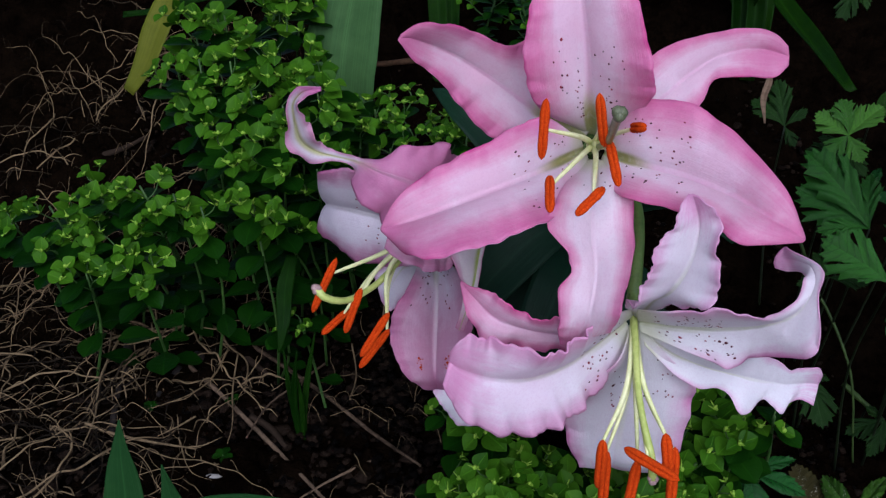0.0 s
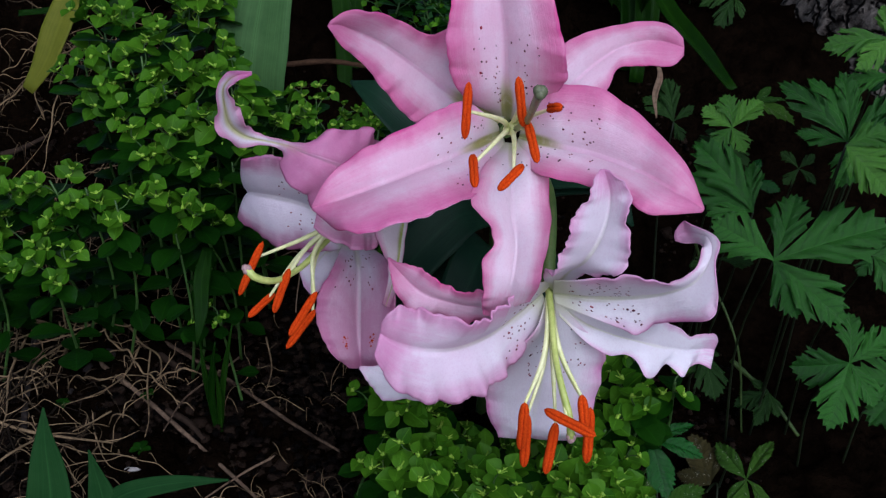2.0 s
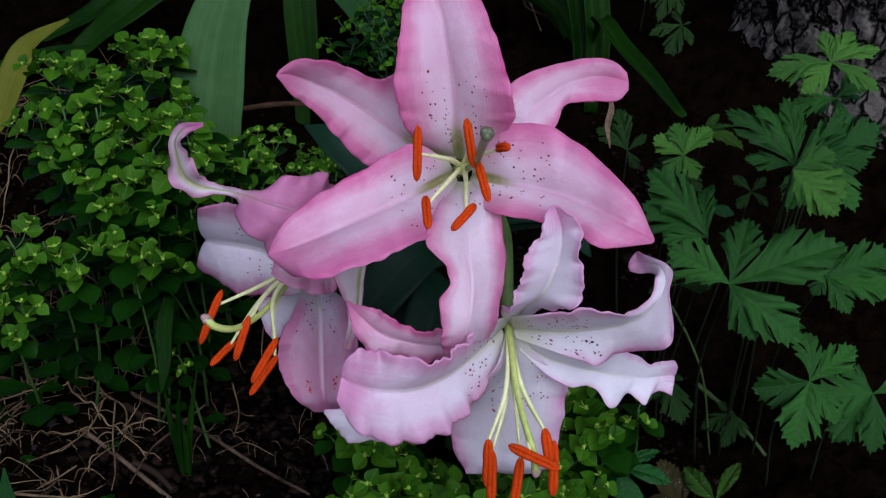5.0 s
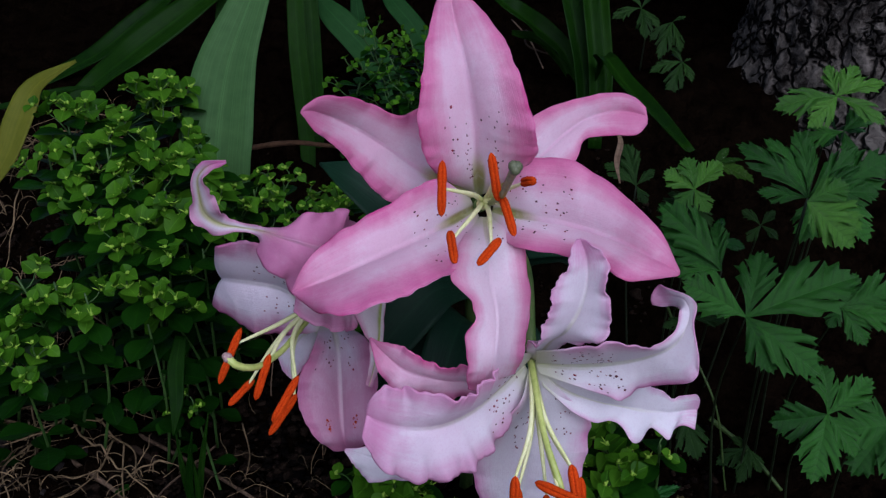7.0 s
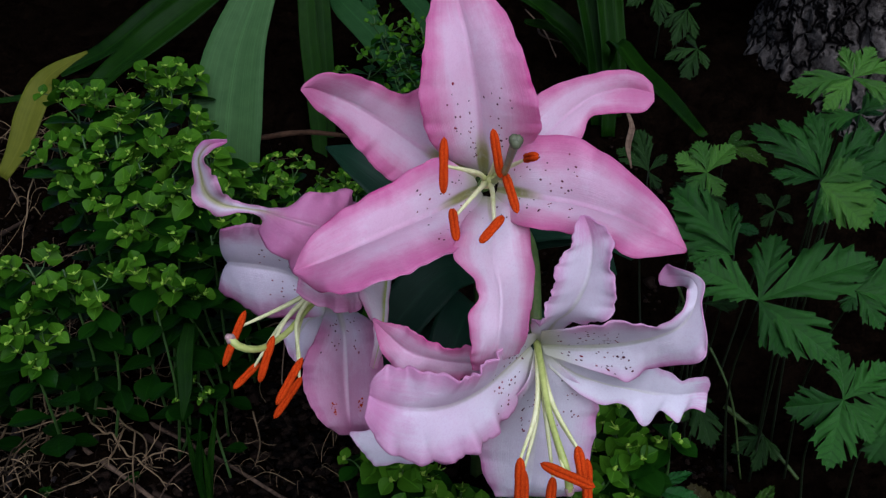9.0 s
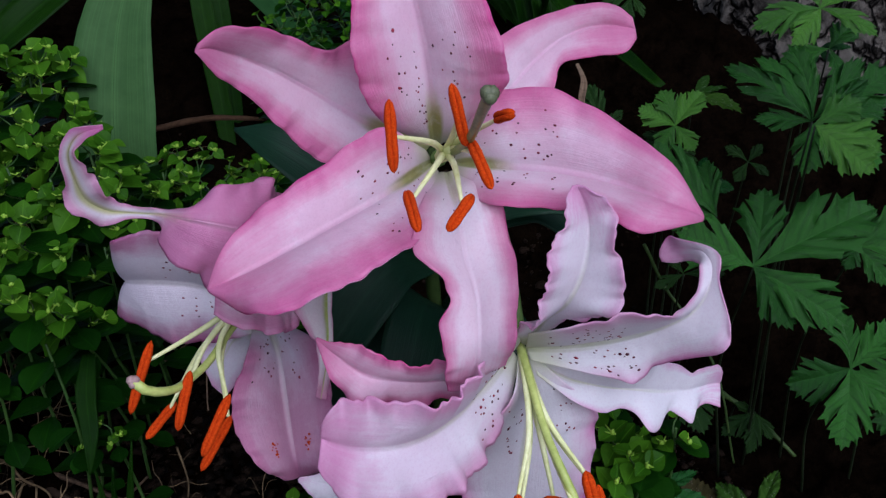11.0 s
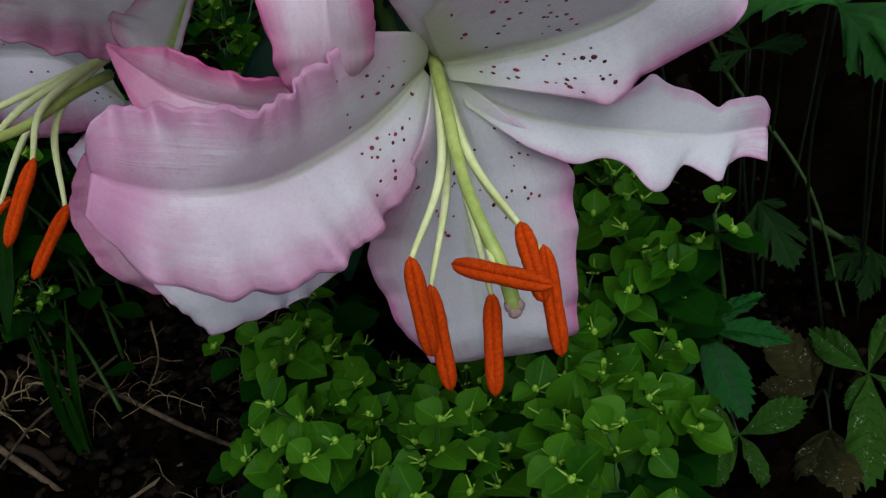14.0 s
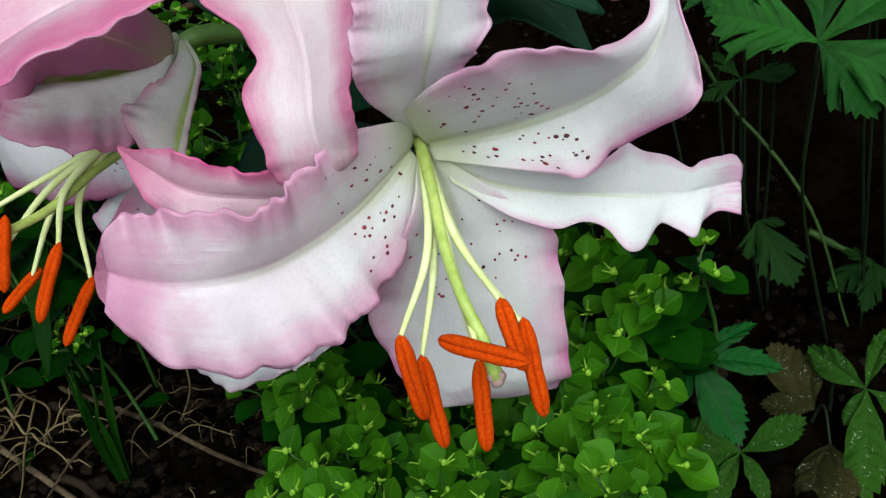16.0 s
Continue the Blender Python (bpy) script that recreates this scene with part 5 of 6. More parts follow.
# ---- plants and sticks by place ----
# beside and behind the flowers
for foot, top, seed in (
    ((-0.210, 0.639, 0.041), (-0.208, 0.638, 0.267), 300),
    ((-0.195, 0.678, 0.057), (-0.189, 0.662, 0.272), 301),
    ((-0.157, 0.670, 0.054), (-0.163, 0.645, 0.268), 302),
    ((-0.130, 0.664, 0.051), (-0.140, 0.661, 0.278), 303),
    ((-0.131, 0.700, 0.066), (-0.127, 0.675, 0.265), 304),
    ((-0.151, 0.631, 0.038), (-0.138, 0.605, 0.263), 305),
    ((-0.176, 0.625, 0.036), (-0.168, 0.595, 0.260), 306),
    ((-0.205, 0.616, 0.032), (-0.198, 0.607, 0.256), 307),
    ((-0.214, 0.645, 0.043), (-0.225, 0.625, 0.242), 308),
    ((-0.103, 0.625, 0.036), (-0.115, 0.601, 0.259), 309),
    ((-0.081, 0.589, 0.022), (-0.094, 0.570, 0.250), 310),
    ((-0.150, 0.582, 0.021), (-0.148, 0.573, 0.245), 311),
    ((-0.131, 0.565, 0.015), (-0.119, 0.556, 0.241), 312),
    ((-0.149, 0.548, 0.011), (-0.136, 0.534, 0.220), 313),
    ((-0.088, 0.567, 0.015), (-0.105, 0.552, 0.216), 314),
    ((-0.150, 0.529, 0.007), (-0.154, 0.526, 0.203), 315),
    ((-0.102, 0.543, 0.007), (-0.115, 0.521, 0.201), 316),
    ((-0.098, 0.550, 0.009), (-0.091, 0.529, 0.200), 317),
    ((-0.177, 0.596, 0.025), (-0.181, 0.590, 0.229), 318),
    ((-0.195, 0.640, 0.041), (-0.215, 0.611, 0.220), 319),
    ((-0.081, 0.576, 0.018), (-0.089, 0.574, 0.217), 320),
):
    spurge(foot, top, seed, rays=3, low_leaves=11, size=1.4, spread=0.030)
for foot, top, seed in (
    ((-0.087, 0.646, 0.044), (-0.078, 0.615, 0.210), 340),
    ((-0.067, 0.651, 0.046), (-0.058, 0.622, 0.205), 341),
    ((-0.051, 0.642, 0.042), (-0.033, 0.617, 0.201), 342),
    ((-0.037, 0.608, 0.029), (-0.020, 0.590, 0.198), 343),
    ((-0.072, 0.606, 0.029), (-0.065, 0.584, 0.198), 344),
    ((-0.049, 0.614, 0.032), (-0.043, 0.596, 0.182), 345),
    ((0.020, 0.597, 0.025), (0.016, 0.604, 0.208), 346),
    ((0.014, 0.582, 0.020), (0.023, 0.578, 0.205), 347),
):
    spurge(foot, top, seed, rays=3, low_leaves=8, size=1.05, spread=0.026)
for foot, top, seed in (
    ((-0.234, 0.554, 0.017), (-0.234, 0.524, 0.185), 360),
    ((-0.218, 0.530, 0.012), (-0.202, 0.510, 0.187), 361),
    ((-0.195, 0.506, 0.007), (-0.176, 0.495, 0.185), 362),
    ((-0.234, 0.521, 0.012), (-0.218, 0.501, 0.168), 363),
    ((-0.139, 0.493, 0.001), (-0.136, 0.497, 0.176), 364),
    ((-0.100, 0.516, -0.001), (-0.117, 0.498, 0.161), 365),
    ((-0.280, 0.530, 0.015), (-0.265, 0.520, 0.174), 366),
):
    spurge(foot, top, seed, rays=3, low_leaves=9, size=1.35, spread=0.028)
for foot, top, seed in (
    ((-0.091, 0.465, -0.004), (-0.103, 0.467, 0.095), 480),
    ((-0.140, 0.499, 0.000), (-0.120, 0.477, 0.089), 481),
):
    spurge(foot, top, seed, rays=4, low_leaves=2, size=0.8, spread=0.016, forks=1)
for foot, top, seed in (
    ((-0.313, 0.528, 0.015), (-0.318, 0.530, 0.160), 490),
    ((-0.291, 0.541, 0.016), (-0.285, 0.512, 0.151), 491),
    ((-0.305, 0.511, 0.013), (-0.303, 0.494, 0.141), 492),
    ((-0.237, 0.527, 0.013), (-0.254, 0.497, 0.146), 493),
    ((-0.289, 0.469, 0.018), (-0.272, 0.476, 0.133), 494),
    ((-0.232, 0.495, 0.011), (-0.223, 0.464, 0.133), 495),
    ((-0.274, 0.544, 0.017), (-0.258, 0.534, 0.165), 496),
    ((-0.333, 0.544, 0.017), (-0.350, 0.522, 0.148), 497),
):
    spurge(foot, top, seed, rays=3, low_leaves=8, size=1.35, spread=0.028)
# a fine-leaved weed behind
for foot, top, seed in (
    ((0.045, 0.800, 0.110), (0.041, 0.790, 0.246), 470),
    ((0.075, 0.800, 0.110), (0.071, 0.800, 0.262), 471),
    ((0.095, 0.800, 0.110), (0.092, 0.800, 0.280), 472),
    ((0.090, 0.790, 0.108), (0.093, 0.790, 0.228), 473),
    ((0.070, 0.790, 0.108), (0.075, 0.785, 0.205), 474),
    ((0.055, 0.805, 0.112), (0.054, 0.805, 0.272), 475),
):
    spurge(foot, top, seed, rays=4, low_leaves=48, size=0.8, spread=0.04, flowering=False, label="fine-leaved weed in half shade")
# under the lowest flower
for foot, top, seed in (
    ((0.058, 0.350, -0.004), (0.052, 0.349, 0.104), 400),
    ((0.070, 0.322, -0.004), (0.061, 0.316, 0.099), 401),
    ((0.027, 0.383, -0.004), (0.045, 0.372, 0.103), 402),
    ((0.066, 0.356, -0.004), (0.078, 0.341, 0.090), 403),
    ((0.076, 0.303, -0.004), (0.069, 0.297, 0.097), 404),
    ((0.099, 0.313, -0.004), (0.091, 0.310, 0.087), 405),
    ((0.132, 0.303, -0.004), (0.116, 0.289, 0.090), 406),
    ((0.157, 0.318, -0.005), (0.143, 0.306, 0.087), 407),
    ((0.132, 0.361, -0.004), (0.132, 0.336, 0.078), 408),
    ((0.152, 0.340, -0.004), (0.163, 0.312, 0.104), 409),
    ((0.193, 0.331, -0.010), (0.177, 0.313, 0.123), 410),
    ((0.191, 0.317, -0.010), (0.177, 0.300, 0.111), 411),
    ((0.194, 0.310, -0.011), (0.176, 0.283, 0.103), 412),
    ((0.164, 0.283, -0.006), (0.158, 0.275, 0.093), 413),
    ((0.164, 0.287, -0.006), (0.183, 0.272, 0.095), 414),
    ((0.175, 0.375, -0.008), (0.192, 0.350, 0.132), 415),
    ((0.182, 0.378, -0.009), (0.187, 0.377, 0.137), 416),
    ((0.179, 0.362, -0.008), (0.198, 0.331, 0.121), 417),
    ((0.098, 0.333, -0.004), (0.105, 0.333, 0.075), 418),
    ((0.035, 0.328, -0.004), (0.043, 0.303, 0.089), 419),
    ((0.081, 0.283, -0.004), (0.088, 0.273, 0.095), 420),
    ((0.141, 0.286, -0.004), (0.134, 0.262, 0.093), 421),
    ((0.152, 0.253, -0.004), (0.162, 0.246, 0.103), 422),
):
    spurge(foot, top, seed, rays=3, low_leaves=9, size=1.45, spread=0.028)
for foot, top, seed in (
    ((0.195, 0.348, -0.011), (0.209, 0.329, 0.135), 430),
    ((0.204, 0.352, -0.013), (0.222, 0.328, 0.151), 431),
    ((0.034, 0.396, -0.004), (0.018, 0.368, 0.100), 432),
    ((0.023, 0.319, -0.004), (0.024, 0.324, 0.086), 433),
):
    spurge(foot, top, seed, rays=3, low_leaves=1, size=1.1, spread=0.02, forks=1)
for foot, top, seed in (
    ((0.011, 0.543, 0.007), (0.024, 0.512, 0.193), 440),
    ((0.037, 0.490, -0.004), (0.018, 0.482, 0.185), 441),
    ((0.030, 0.537, 0.005), (0.034, 0.537, 0.194), 442),
    ((0.011, 0.606, 0.029), (0.003, 0.577, 0.204), 443),
    ((0.057, 0.490, -0.004), (0.043, 0.465, 0.193), 444),
):
    spurge(foot, top, seed, rays=4, low_leaves=8)
LEANING, FLAT = (-0.200, -0.619, 0.759), (-0.100, -0.500, 0.860)
anemone((0.370, 0.470, floor_at(0.370, 0.470)), [
    ((0.308, 0.415, 0.188), LEANING, "fresh", [((0.268, 0.445, 0.202), 0.85), ((0.282, 0.426, 0.190), 0.60), ((0.329, 0.451, 0.222), 0.70), ((0.389, 0.421, 0.214), 0.75), ((0.319, 0.380, 0.162), 0.80), ((0.351, 0.372, 0.164), 0.80)]),
    ((0.354, 0.450, 0.265), LEANING, "fresh", [((0.313, 0.493, 0.290), 0.42), ((0.333, 0.492, 0.294), 0.52), ((0.355, 0.492, 0.300), 0.36), ((0.366, 0.484, 0.296), 0.34), ((0.396, 0.472, 0.294), 0.46), ((0.395, 0.460, 0.284), 0.40), ((0.320, 0.461, 0.266), 0.62)]),
    ((0.343, 0.430, 0.272), (-0.100, -0.723, 0.683), "bright", [((0.378, 0.412, 0.258), 1.00), ((0.374, 0.435, 0.282), 0.90), ((0.343, 0.413, 0.255), 0.75), ((0.370, 0.404, 0.249), 0.80)]),
    ((0.386, 0.425, 0.185), LEANING, "fresh", [((0.375, 0.437, 0.192), 0.90), ((0.402, 0.443, 0.204), 0.80), ((0.435, 0.428, 0.201), 0.80), ((0.373, 0.415, 0.174), 0.90), ((0.397, 0.400, 0.167), 0.90), ((0.432, 0.405, 0.181), 0.80)]),
    ((0.394, 0.500, 0.242), LEANING, "fresh", [((0.369, 0.473, 0.213), 0.80), ((0.435, 0.490, 0.245), 0.80), ((0.450, 0.511, 0.266), 0.80), ((0.417, 0.461, 0.217), 0.90)]),
], "tall dark green anemone with lobed toothed leaves")
anemone((0.390, 0.430, floor_at(0.390, 0.430)), [
    ((0.378, 0.396, 0.108), LEANING, "fresh", [((0.335, 0.401, 0.100), 1.00), ((0.356, 0.360, 0.073), 0.90), ((0.382, 0.426, 0.133), 0.70), ((0.416, 0.410, 0.129), 0.70), ((0.391, 0.368, 0.088), 0.80)]),
    ((0.435, 0.400, 0.089), LEANING, "fresh", [((0.388, 0.405, 0.081), 1.00), ((0.415, 0.421, 0.102), 0.80), ((0.398, 0.377, 0.061), 0.90), ((0.424, 0.366, 0.058), 0.80), ((0.471, 0.406, 0.104), 0.80)]),
], "low dark green anemone with broad toothed leaves")
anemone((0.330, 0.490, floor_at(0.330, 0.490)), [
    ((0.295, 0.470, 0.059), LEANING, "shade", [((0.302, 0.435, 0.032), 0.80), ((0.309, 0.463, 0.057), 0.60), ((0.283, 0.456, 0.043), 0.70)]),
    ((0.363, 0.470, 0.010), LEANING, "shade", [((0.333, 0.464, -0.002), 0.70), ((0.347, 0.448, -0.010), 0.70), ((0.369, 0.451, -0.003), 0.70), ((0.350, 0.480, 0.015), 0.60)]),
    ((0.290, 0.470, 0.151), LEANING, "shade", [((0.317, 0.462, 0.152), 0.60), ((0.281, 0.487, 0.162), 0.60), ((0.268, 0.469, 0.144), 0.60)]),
], "low anemone leaves with deep shade put into their colour")
anemone((0.300, 0.540, floor_at(0.300, 0.540)), [
    ((0.302, 0.530, 0.235), LEANING, "bright", [((0.281, 0.548, 0.244), 0.90), ((0.299, 0.553, 0.253), 0.90), ((0.327, 0.543, 0.252), 0.90), ((0.285, 0.520, 0.222), 0.90), ((0.310, 0.512, 0.222), 0.90)]),
    ((0.309, 0.470, 0.194), LEANING, "fresh", [((0.263, 0.502, 0.208), 0.75), ((0.271, 0.522, 0.227), 0.70), ((0.313, 0.501, 0.221), 0.60), ((0.274, 0.474, 0.188), 0.60)]),
    ((0.284, 0.620, 0.195), LEANING, "shade", [((0.280, 0.654, 0.222), 0.70), ((0.259, 0.644, 0.207), 0.70), ((0.291, 0.604, 0.184), 0.70), ((0.303, 0.629, 0.207), 0.60)]),
    ((0.321, 0.545, 0.249), LEANING, "worn", [((0.349, 0.525, 0.240), 0.75), ((0.345, 0.542, 0.253), 0.60), ((0.335, 0.553, 0.260), 0.60)]),
    ((0.313, 0.560, 0.207), LEANING, "shade", [((0.284, 0.562, 0.200), 0.80), ((0.295, 0.571, 0.211), 0.70), ((0.327, 0.540, 0.194), 0.70), ((0.295, 0.535, 0.182), 0.80), ((0.327, 0.565, 0.214), 0.60)]),
    ((0.335, 0.550, 0.175), LEANING, "glossy", [((0.300, 0.555, 0.170), 0.80), ((0.318, 0.536, 0.159), 0.80), ((0.346, 0.564, 0.189), 0.70), ((0.359, 0.539, 0.172), 0.70)]),
    ((0.379, 0.560, 0.182), LEANING, "shade", [((0.366, 0.575, 0.190), 0.70), ((0.394, 0.568, 0.192), 0.60), ((0.365, 0.551, 0.171), 0.70), ((0.391, 0.547, 0.174), 0.70)]),
], "small-leaved young anemone, shade coloured into some leaflets")
anemone((0.450, 0.620, floor_at(0.450, 0.620)), [
    ((0.445, 0.600, 0.283), LEANING, "bright", [((0.444, 0.626, 0.303), 0.60), ((0.467, 0.618, 0.304), 0.70), ((0.486, 0.600, 0.294), 0.80), ((0.391, 0.603, 0.271), 0.70), ((0.415, 0.584, 0.262), 0.80), ((0.477, 0.570, 0.267), 0.70)]),
    ((0.458, 0.600, 0.250), LEANING, "fresh", [((0.420, 0.606, 0.240), 0.80), ((0.490, 0.620, 0.262), 0.80), ((0.455, 0.570, 0.225), 0.90)]),
    ((0.469, 0.630, 0.239), LEANING, "glossy", [((0.454, 0.650, 0.251), 0.70), ((0.475, 0.617, 0.231), 0.70), ((0.451, 0.620, 0.226), 0.70), ((0.494, 0.622, 0.239), 0.70)]),
], "green anemone before the tree trunk")
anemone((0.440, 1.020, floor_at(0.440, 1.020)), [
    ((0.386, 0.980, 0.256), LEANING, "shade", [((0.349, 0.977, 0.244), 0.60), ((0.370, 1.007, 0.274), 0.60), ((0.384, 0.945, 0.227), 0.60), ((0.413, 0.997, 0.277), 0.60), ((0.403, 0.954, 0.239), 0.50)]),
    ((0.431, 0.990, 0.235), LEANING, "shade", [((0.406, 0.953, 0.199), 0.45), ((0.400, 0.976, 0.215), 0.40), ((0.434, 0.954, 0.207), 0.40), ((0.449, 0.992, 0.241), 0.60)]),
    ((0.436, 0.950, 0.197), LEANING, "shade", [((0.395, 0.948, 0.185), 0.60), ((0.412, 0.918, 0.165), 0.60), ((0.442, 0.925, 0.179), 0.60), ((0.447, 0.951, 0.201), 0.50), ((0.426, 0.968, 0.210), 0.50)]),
], "anemone far back under the tree, dimmed in its colour")
anemone((0.270, 0.380, floor_at(0.270, 0.380)), [
    ((0.222, 0.348, 0.079), LEANING, "glossy", [((0.257, 0.332, 0.075), 0.70), ((0.252, 0.351, 0.089), 0.50), ((0.201, 0.366, 0.088), 0.75), ((0.226, 0.373, 0.100), 0.40), ((0.200, 0.336, 0.064), 0.80), ((0.230, 0.314, 0.053), 0.75)]),
    ((0.313, 0.371, 0.010), FLAT, "worn", [((0.294, 0.398, 0.023), 0.80), ((0.295, 0.357, 0.002), 0.60), ((0.289, 0.321, -0.016), 0.60), ((0.339, 0.395, 0.027), 0.60), ((0.328, 0.340, -0.006), 0.60)]),
    ((0.242, 0.358, -0.001), FLAT, "worn", [((0.279, 0.364, 0.007), 0.70), ((0.220, 0.378, 0.008), 0.80), ((0.208, 0.361, -0.001), 0.70), ((0.216, 0.333, -0.012), 0.50), ((0.244, 0.327, -0.014), 0.60)]),
    ((0.288, 0.376, -0.002), FLAT, "brown", [((0.280, 0.415, 0.016), 0.90), ((0.262, 0.385, 0.002), 0.80), ((0.297, 0.405, 0.011), 0.80)]),
    ((0.288, 0.356, -0.008), FLAT, "brown", [((0.262, 0.322, -0.014), 0.80), ((0.276, 0.315, -0.016), 0.80)]),
], "low anemone with scarred and browning old leaves")
clump("iris_leaf", (-0.085, 0.700, floor_at(-0.085, 0.700)), [
    ([(-0.091, 0.648, 0.144), (-0.094, 0.664, 0.212), (-0.087, 0.684, 0.258), (-0.076, 0.701, 0.299), (-0.062, 0.717, 0.330), (-0.050, 0.742, 0.354), (-0.037, 0.781, 0.385)], (0.0209, 0.0296, 0.0335, 0.0288, 0.0212, 0.0143, 0.0016)),
], iris_blade, "broad blue-green iris leaf standing upright", "iris", 0.2)
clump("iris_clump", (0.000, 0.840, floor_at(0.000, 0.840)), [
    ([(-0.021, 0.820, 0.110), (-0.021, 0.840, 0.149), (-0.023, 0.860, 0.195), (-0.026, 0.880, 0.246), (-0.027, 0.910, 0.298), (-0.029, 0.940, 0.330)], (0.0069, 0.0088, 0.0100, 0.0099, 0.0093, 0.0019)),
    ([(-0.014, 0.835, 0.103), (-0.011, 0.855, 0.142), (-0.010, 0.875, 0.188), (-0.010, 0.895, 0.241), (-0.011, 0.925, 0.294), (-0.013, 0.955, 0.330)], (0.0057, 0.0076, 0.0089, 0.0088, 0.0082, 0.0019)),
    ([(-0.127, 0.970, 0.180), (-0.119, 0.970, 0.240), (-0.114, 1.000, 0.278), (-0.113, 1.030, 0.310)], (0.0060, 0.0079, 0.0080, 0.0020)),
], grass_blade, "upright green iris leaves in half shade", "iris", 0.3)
clump("iris_clump", (0.110, 0.930, floor_at(0.110, 0.930)), [
    ([(0.097, 0.910, 0.133), (0.082, 0.930, 0.175), (0.050, 0.930, 0.227), (0.013, 0.950, 0.264), (-0.010, 0.990, 0.280)], (0.0121, 0.0201, 0.0203, 0.0169, 0.0040)),
    ([(0.132, 0.960, 0.180), (0.108, 0.960, 0.243), (0.086, 0.980, 0.267), (0.068, 1.020, 0.283)], (0.0095, 0.0134, 0.0134, 0.0027)),
    ([(0.048, 1.000, 0.190), (0.041, 1.000, 0.255), (0.038, 1.030, 0.288)], (0.0089, 0.0095, 0.0028)),
], shoot_blade, "dull blue-green leaning iris leaves", "iris", 0.12)
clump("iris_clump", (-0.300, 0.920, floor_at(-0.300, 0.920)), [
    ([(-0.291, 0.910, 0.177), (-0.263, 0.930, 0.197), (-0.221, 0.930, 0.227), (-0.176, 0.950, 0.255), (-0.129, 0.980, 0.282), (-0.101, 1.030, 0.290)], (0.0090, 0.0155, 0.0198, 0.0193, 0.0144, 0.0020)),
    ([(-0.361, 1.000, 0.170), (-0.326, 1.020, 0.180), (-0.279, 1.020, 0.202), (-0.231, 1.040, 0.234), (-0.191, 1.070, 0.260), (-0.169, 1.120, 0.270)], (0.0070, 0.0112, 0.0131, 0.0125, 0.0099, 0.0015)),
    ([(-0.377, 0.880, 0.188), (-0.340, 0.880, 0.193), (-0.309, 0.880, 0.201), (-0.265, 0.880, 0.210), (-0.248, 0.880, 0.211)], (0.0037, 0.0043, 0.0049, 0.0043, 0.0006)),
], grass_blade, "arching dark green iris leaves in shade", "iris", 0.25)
clump("iris_leaf", (-0.320, 0.760, floor_at(-0.320, 0.760)), [
    ([(-0.335, 0.759, 0.153), (-0.317, 0.771, 0.178), (-0.302, 0.788, 0.210), (-0.285, 0.804, 0.239), (-0.264, 0.804, 0.253), (-0.243, 0.813, 0.262)], (0.0068, 0.0124, 0.0147, 0.0136, 0.0084, 0.0017)),
], yellow_blade, "single yellowing drooping iris leaf", "iris leaf", 0.2)
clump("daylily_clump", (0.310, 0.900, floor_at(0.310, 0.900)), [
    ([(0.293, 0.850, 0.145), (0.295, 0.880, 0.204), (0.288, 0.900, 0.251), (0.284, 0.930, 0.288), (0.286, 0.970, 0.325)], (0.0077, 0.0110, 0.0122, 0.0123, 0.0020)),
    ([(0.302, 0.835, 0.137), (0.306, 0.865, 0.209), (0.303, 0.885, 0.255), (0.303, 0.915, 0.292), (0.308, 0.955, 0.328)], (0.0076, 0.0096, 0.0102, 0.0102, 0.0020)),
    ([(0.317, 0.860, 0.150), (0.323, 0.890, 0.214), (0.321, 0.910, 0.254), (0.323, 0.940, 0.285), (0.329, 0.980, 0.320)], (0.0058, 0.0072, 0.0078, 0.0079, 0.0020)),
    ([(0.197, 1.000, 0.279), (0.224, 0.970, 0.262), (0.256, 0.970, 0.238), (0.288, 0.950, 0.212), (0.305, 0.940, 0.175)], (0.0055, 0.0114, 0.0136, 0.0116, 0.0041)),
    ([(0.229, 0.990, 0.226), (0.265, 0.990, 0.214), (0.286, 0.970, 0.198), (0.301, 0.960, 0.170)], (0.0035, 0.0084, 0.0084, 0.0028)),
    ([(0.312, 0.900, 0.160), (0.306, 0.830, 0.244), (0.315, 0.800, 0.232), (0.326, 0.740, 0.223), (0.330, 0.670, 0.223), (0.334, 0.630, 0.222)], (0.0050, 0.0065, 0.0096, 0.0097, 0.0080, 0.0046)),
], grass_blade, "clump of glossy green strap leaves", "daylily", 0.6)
clump("iris_shoot", (-0.170, 0.285, floor_at(-0.170, 0.285)), [
    ([(-0.171, 0.258, 0.084), (-0.168, 0.270, 0.120), (-0.169, 0.280, 0.144), (-0.169, 0.290, 0.166)], (0.0159, 0.0143, 0.0088, 0.0003)),
    ([(-0.138, 0.257, 0.085), (-0.134, 0.260, 0.117), (-0.137, 0.266, 0.135), (-0.140, 0.271, 0.150)], (0.0153, 0.0115, 0.0060, 0.0003)),
    ([(-0.147, 0.258, 0.104), (-0.117, 0.260, 0.126), (-0.087, 0.262, 0.132), (-0.059, 0.262, 0.134)], (0.0048, 0.0067, 0.0047, 0.0003)),
], shoot_blade, "pointed young green iris shoots", "iris", 0.2)
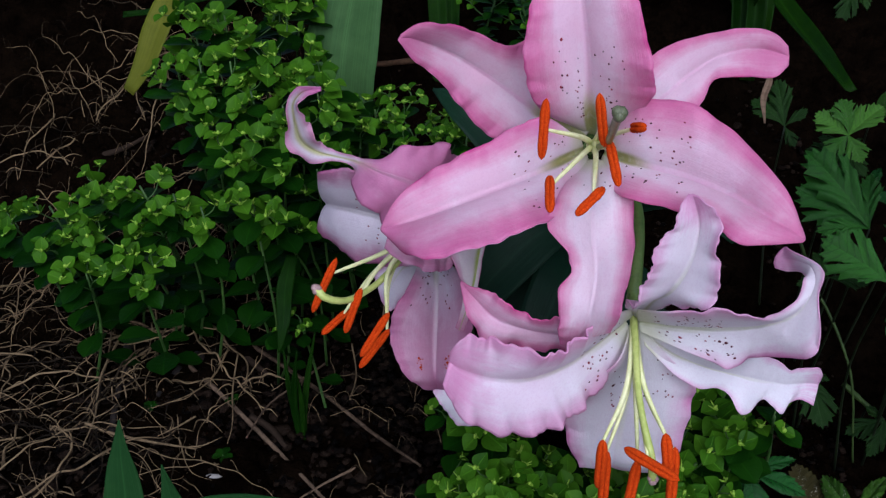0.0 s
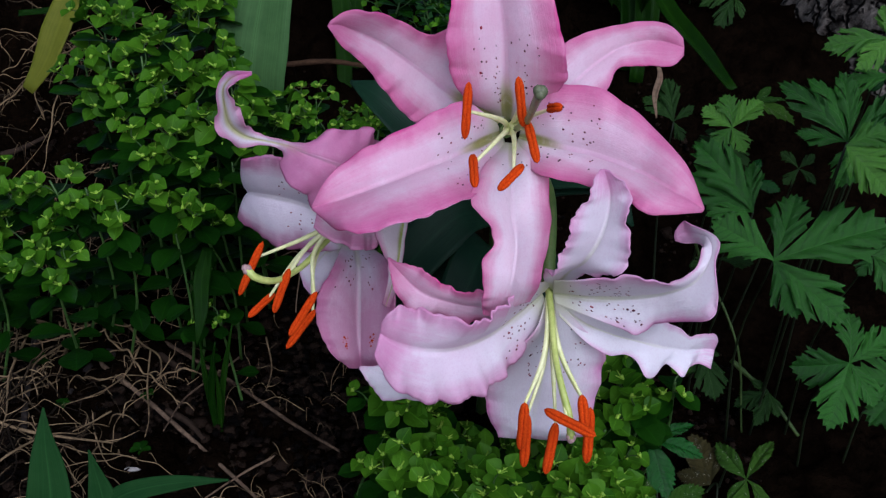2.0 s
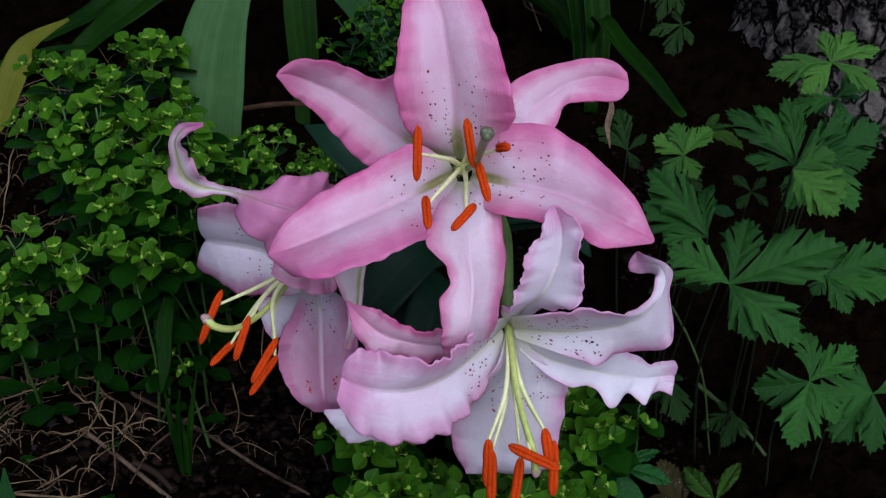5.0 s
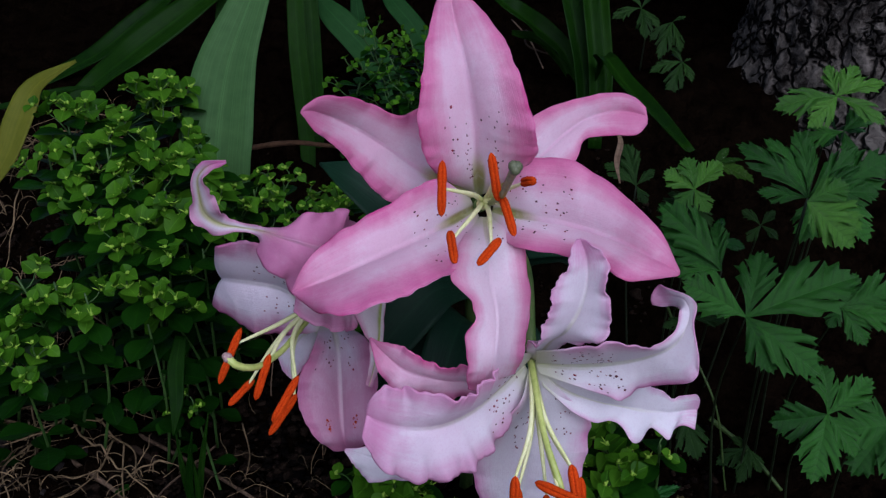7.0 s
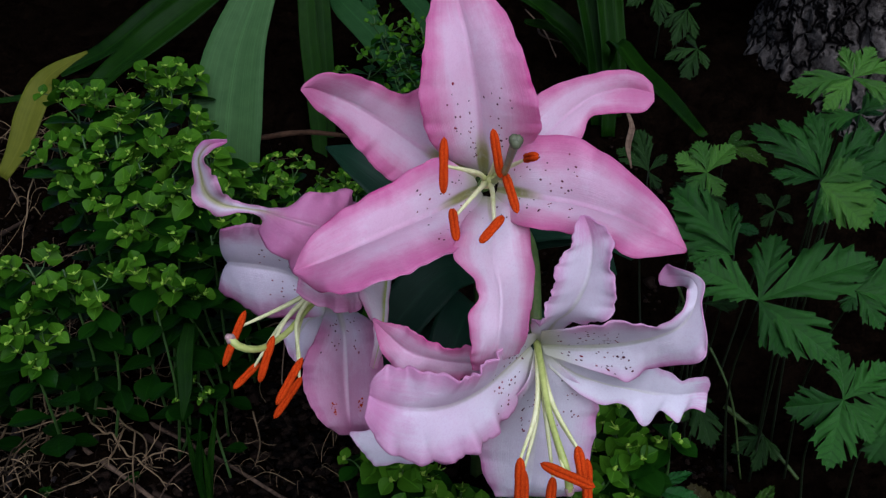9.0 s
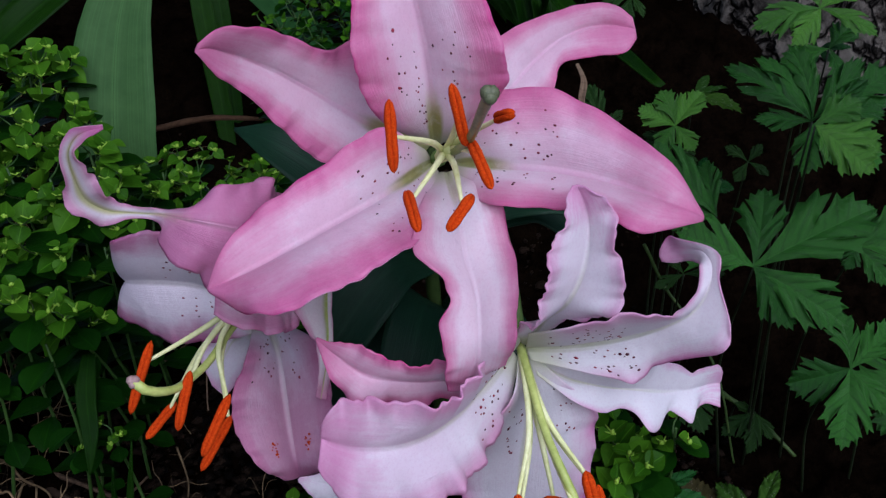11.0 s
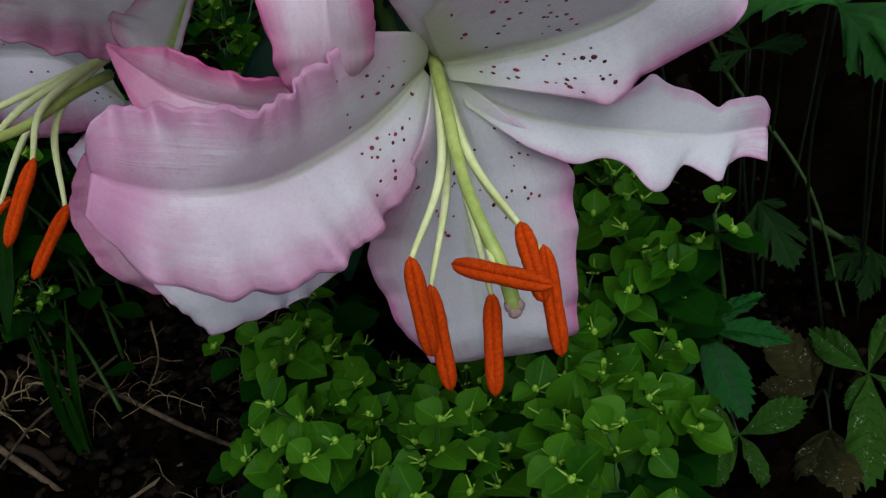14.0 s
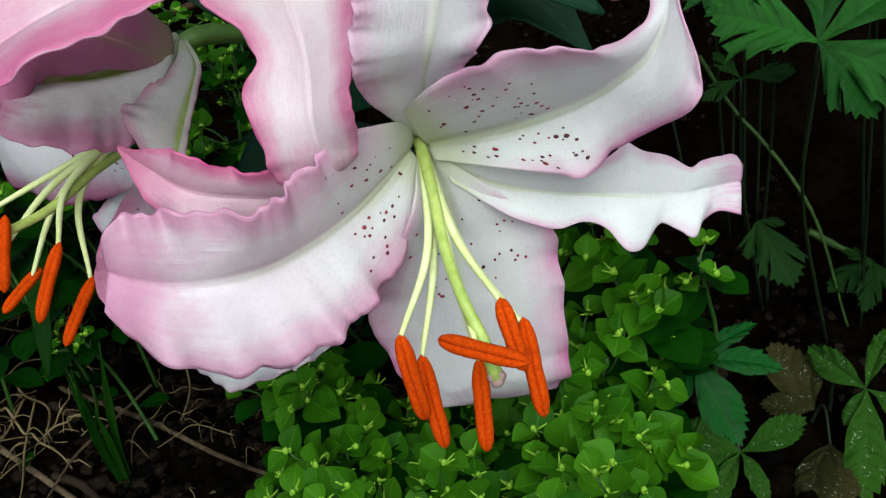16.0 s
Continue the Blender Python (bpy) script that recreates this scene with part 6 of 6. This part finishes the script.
clump("green_shoot", (-0.107, 0.436, floor_at(-0.107, 0.436)), [
    ([(-0.108, 0.436, -0.004), (-0.110, 0.440, 0.032), (-0.106, 0.440, 0.064), (-0.101, 0.439, 0.092)], (0.0026, 0.0030, 0.0024, 0.0003)),
    ([(-0.106, 0.437, -0.004), (-0.103, 0.446, 0.030), (-0.098, 0.456, 0.060), (-0.092, 0.464, 0.0895)], (0.0022, 0.0026, 0.0020, 0.0003)),
    ([(-0.109, 0.437, -0.004), (-0.113, 0.446, 0.026), (-0.117, 0.455, 0.052), (-0.119, 0.462, 0.074)], (0.0020, 0.0026, 0.0020, 0.0003)),
    ([(-0.106, 0.435, -0.004), (-0.104, 0.438, 0.022), (-0.104, 0.441, 0.044), (-0.106, 0.445, 0.066)], (0.0018, 0.0020, 0.0016, 0.0003)),
], grass_blade, "narrow grassy green bulb shoots in bare soil", "shoots", 0.5)
clump("drooping_blade", (-0.120, 0.460, floor_at(-0.120, 0.460)), [
    ([(-0.111, 0.496, 0.141), (-0.113, 0.473, 0.126), (-0.112, 0.450, 0.108), (-0.115, 0.438, 0.090)], (0.0044, 0.0065, 0.0055, 0.0003)),
], grass_blade, "narrow grey-green blade drooping to the soil", "blade", 0.2)
clump("dead_leaf", (0.270, 0.700, floor_at(0.270, 0.700)), [
    ([(0.256, 0.609, 0.258), (0.259, 0.602, 0.247), (0.255, 0.594, 0.233), (0.257, 0.584, 0.216)], (0.0012, 0.0026, 0.0022, 0.0005)),
], dead_leaf, "curled dry brown leaf hanging on a stalk", "dead leaf", 0.6)
stick([(-0.220, 0.500, 0.019), (-0.177, 0.462, 0.018), (-0.140, 0.429, 0.013), (-0.100, 0.394, 0.006), (-0.066, 0.359, 0.006)], 0.0022, 1, "thin brown dry stick lying on the soil")
stick([(-0.085, 0.800, 0.167), (-0.033, 0.803, 0.170), (0.020, 0.800, 0.164)], 0.0032, 2, "brown dry stick lying at the back", twig_brown)
stick([(-0.194, 0.542, 0.023), (-0.133, 0.507, 0.010), (-0.101, 0.485, 0.006), (-0.045, 0.436, 0.006), (-0.006, 0.406, 0.006)], 0.002, 3, "thin brown dry stick lying on the soil")
stick([(-0.100, 0.511, 0.014), (-0.123, 0.478, 0.015), (-0.135, 0.459, 0.017), (-0.145, 0.414, 0.021)], 0.001, 5, "thin brown dry stick lying on the soil")
stick([(-0.046, 0.409, 0.006), (-0.081, 0.382, 0.006), (-0.104, 0.358, 0.007)], 0.0011, 6, "thin brown dry stick lying on the soil")
stick([(-0.280, 0.529, 0.025), (-0.265, 0.476, 0.026), (-0.257, 0.440, 0.032), (-0.245, 0.399, 0.038)], 0.0042, 7, "dark crooked dead twig on the soil", twig_dark)
stick([(-0.223, 0.492, 0.021), (-0.226, 0.471, 0.024), (-0.228, 0.451, 0.027)], 0.003, 8, "dark crooked dead twig on the soil", twig_dark)
stick([(-0.369, 0.736, 0.091), (-0.348, 0.745, 0.095), (-0.326, 0.760, 0.102)], 0.003, 9, "pale broken stick on the soil")
stick([(-0.195, 0.528, 0.020), (-0.169, 0.512, 0.015), (-0.148, 0.498, 0.011)], 0.0036, 12, "pale broken stick on the soil")
stick([(-0.150, 0.444, 0.014), (-0.135, 0.437, 0.012), (-0.115, 0.417, 0.009)], 0.0032, 15, "grey broken stick on the soil")
stick([(0.286, 0.530, 0.141), (0.302, 0.520, 0.105), (0.315, 0.505, 0.085), (0.328, 0.485, 0.058), (0.342, 0.455, -0.024)], 0.0013, 13, "thin olive stem leaning out of the soil", stem_dark, "bare_stem")
stick([(0.337, 0.500, 0.020), (0.358, 0.490, 0.004), (0.375, 0.470, -0.008), (0.391, 0.450, -0.024)], 0.0024, 18, "thick green runner across the soil", stem_dark, "runner")
stick([(0.268, 1.099, 0.196), (0.259, 1.029, 0.196), (0.290, 0.982, 0.196)], 0.0016, 14, "small dry brown twig at the back")
stick([(0.257, 1.152, 0.196), (0.265, 1.063, 0.196), (0.261, 0.943, 0.196)], 0.001, 16, "small dry brown twig at the back")
stick([(-0.088, 0.613, 0.041), (-0.062, 0.629, 0.047), (-0.055, 0.564, 0.023)], 0.0009, 17, "thin brown dry stick lying on the soil")
root([(-0.315, 0.541, 0.033), (-0.276, 0.537, 0.033), (-0.249, 0.527, 0.031), (-0.219, 0.541, 0.031), (-0.202, 0.537, 0.029), (-0.186, 0.518, 0.024), (-0.170, 0.507, 0.021), (-0.159, 0.466, 0.021)], 0.0013, 60)
root([(-0.259, 0.533, 0.036), (-0.245, 0.502, 0.033), (-0.237, 0.454, 0.039)], 0.0008, 61)
root([(-0.242, 0.506, 0.037), (-0.258, 0.468, 0.043), (-0.241, 0.427, 0.048)], 0.001, 62)
root([(-0.186, 0.515, 0.024), (-0.190, 0.475, 0.025), (-0.201, 0.450, 0.030), (-0.217, 0.434, 0.034)], 0.0009, 63)
root([(-0.261, 0.395, 0.051), (-0.234, 0.387, 0.048), (-0.213, 0.386, 0.044), (-0.176, 0.388, 0.035)], 0.0014, 64)
root([(-0.184, 0.419, 0.038), (-0.194, 0.404, 0.041), (-0.204, 0.390, 0.045)], 0.0009, 65)
root([(-0.193, 0.401, 0.033), (-0.180, 0.376, 0.033)], 0.0008, 66)
root([(-0.305, 0.565, 0.041), (-0.287, 0.505, 0.034), (-0.271, 0.444, 0.043), (-0.266, 0.410, 0.049)], 0.0009, 67)
root([(-0.279, 0.508, 0.038), (-0.273, 0.456, 0.045), (-0.252, 0.390, 0.056), (-0.248, 0.364, 0.060)], 0.001, 68)
root([(-0.147, 0.537, 0.025), (-0.134, 0.517, 0.019), (-0.130, 0.499, 0.016)], 0.0007, 69)
root([(-0.078, 0.528, 0.023), (-0.069, 0.489, 0.017), (-0.071, 0.464, 0.017)], 0.0008, 70)
root([(-0.313, 0.558, 0.044), (-0.282, 0.542, 0.041), (-0.259, 0.545, 0.042), (-0.241, 0.559, 0.043)], 0.0008, 71)
root([(-0.284, 0.456, 0.037), (-0.271, 0.472, 0.034), (-0.255, 0.498, 0.030), (-0.235, 0.507, 0.028)], 0.0008, 72)
root([(-0.175, 0.507, 0.026), (-0.167, 0.460, 0.027), (-0.156, 0.415, 0.028), (-0.155, 0.400, 0.029)], 0.0008, 73)
root([(-0.306, 0.614, 0.049), (-0.273, 0.604, 0.045), (-0.243, 0.578, 0.040), (-0.221, 0.533, 0.031)], 0.0008, 90)
root([(-0.284, 0.607, 0.047), (-0.248, 0.559, 0.037), (-0.245, 0.507, 0.030), (-0.226, 0.448, 0.035)], 0.0008, 91)
root([(-0.311, 0.638, 0.058), (-0.286, 0.643, 0.060), (-0.244, 0.610, 0.048)], 0.0008, 92)
root([(-0.236, 0.658, 0.066), (-0.206, 0.632, 0.056), (-0.204, 0.583, 0.040)], 0.0008, 93)
root([(-0.190, 0.725, 0.094), (-0.158, 0.678, 0.075), (-0.144, 0.653, 0.064)], 0.0008, 94)
seedling((-0.225, 0.432, 0.029), 0.42, 0)
seedling((-0.157, 0.392, 0.019), 0.6, 1)
seedling((-0.166, 0.454, 0.017), 0.4, 2)
stone((-0.214, 0.507, 0.019), (0.008, 0.007, 0.005), 1, stone_grey, "rounded red-brown stone half sunk in soil")
stone((-0.248, 0.481, 0.025), (0.005, 0.005, 0.004), 2, stone_grey, "rounded red-brown stone half sunk in soil")
stone((-0.160, 0.374, 0.021), (0.0065, 0.0022, 0.002), 3, cream_flake, "whitish flake of stone on the soil", "stone_flake")
stone((0.071, 0.554, 0.115), (0.003, 0.002, 0.0045), 4, cream_flake, "cream flake caught in dark leaves", "stone_flake")
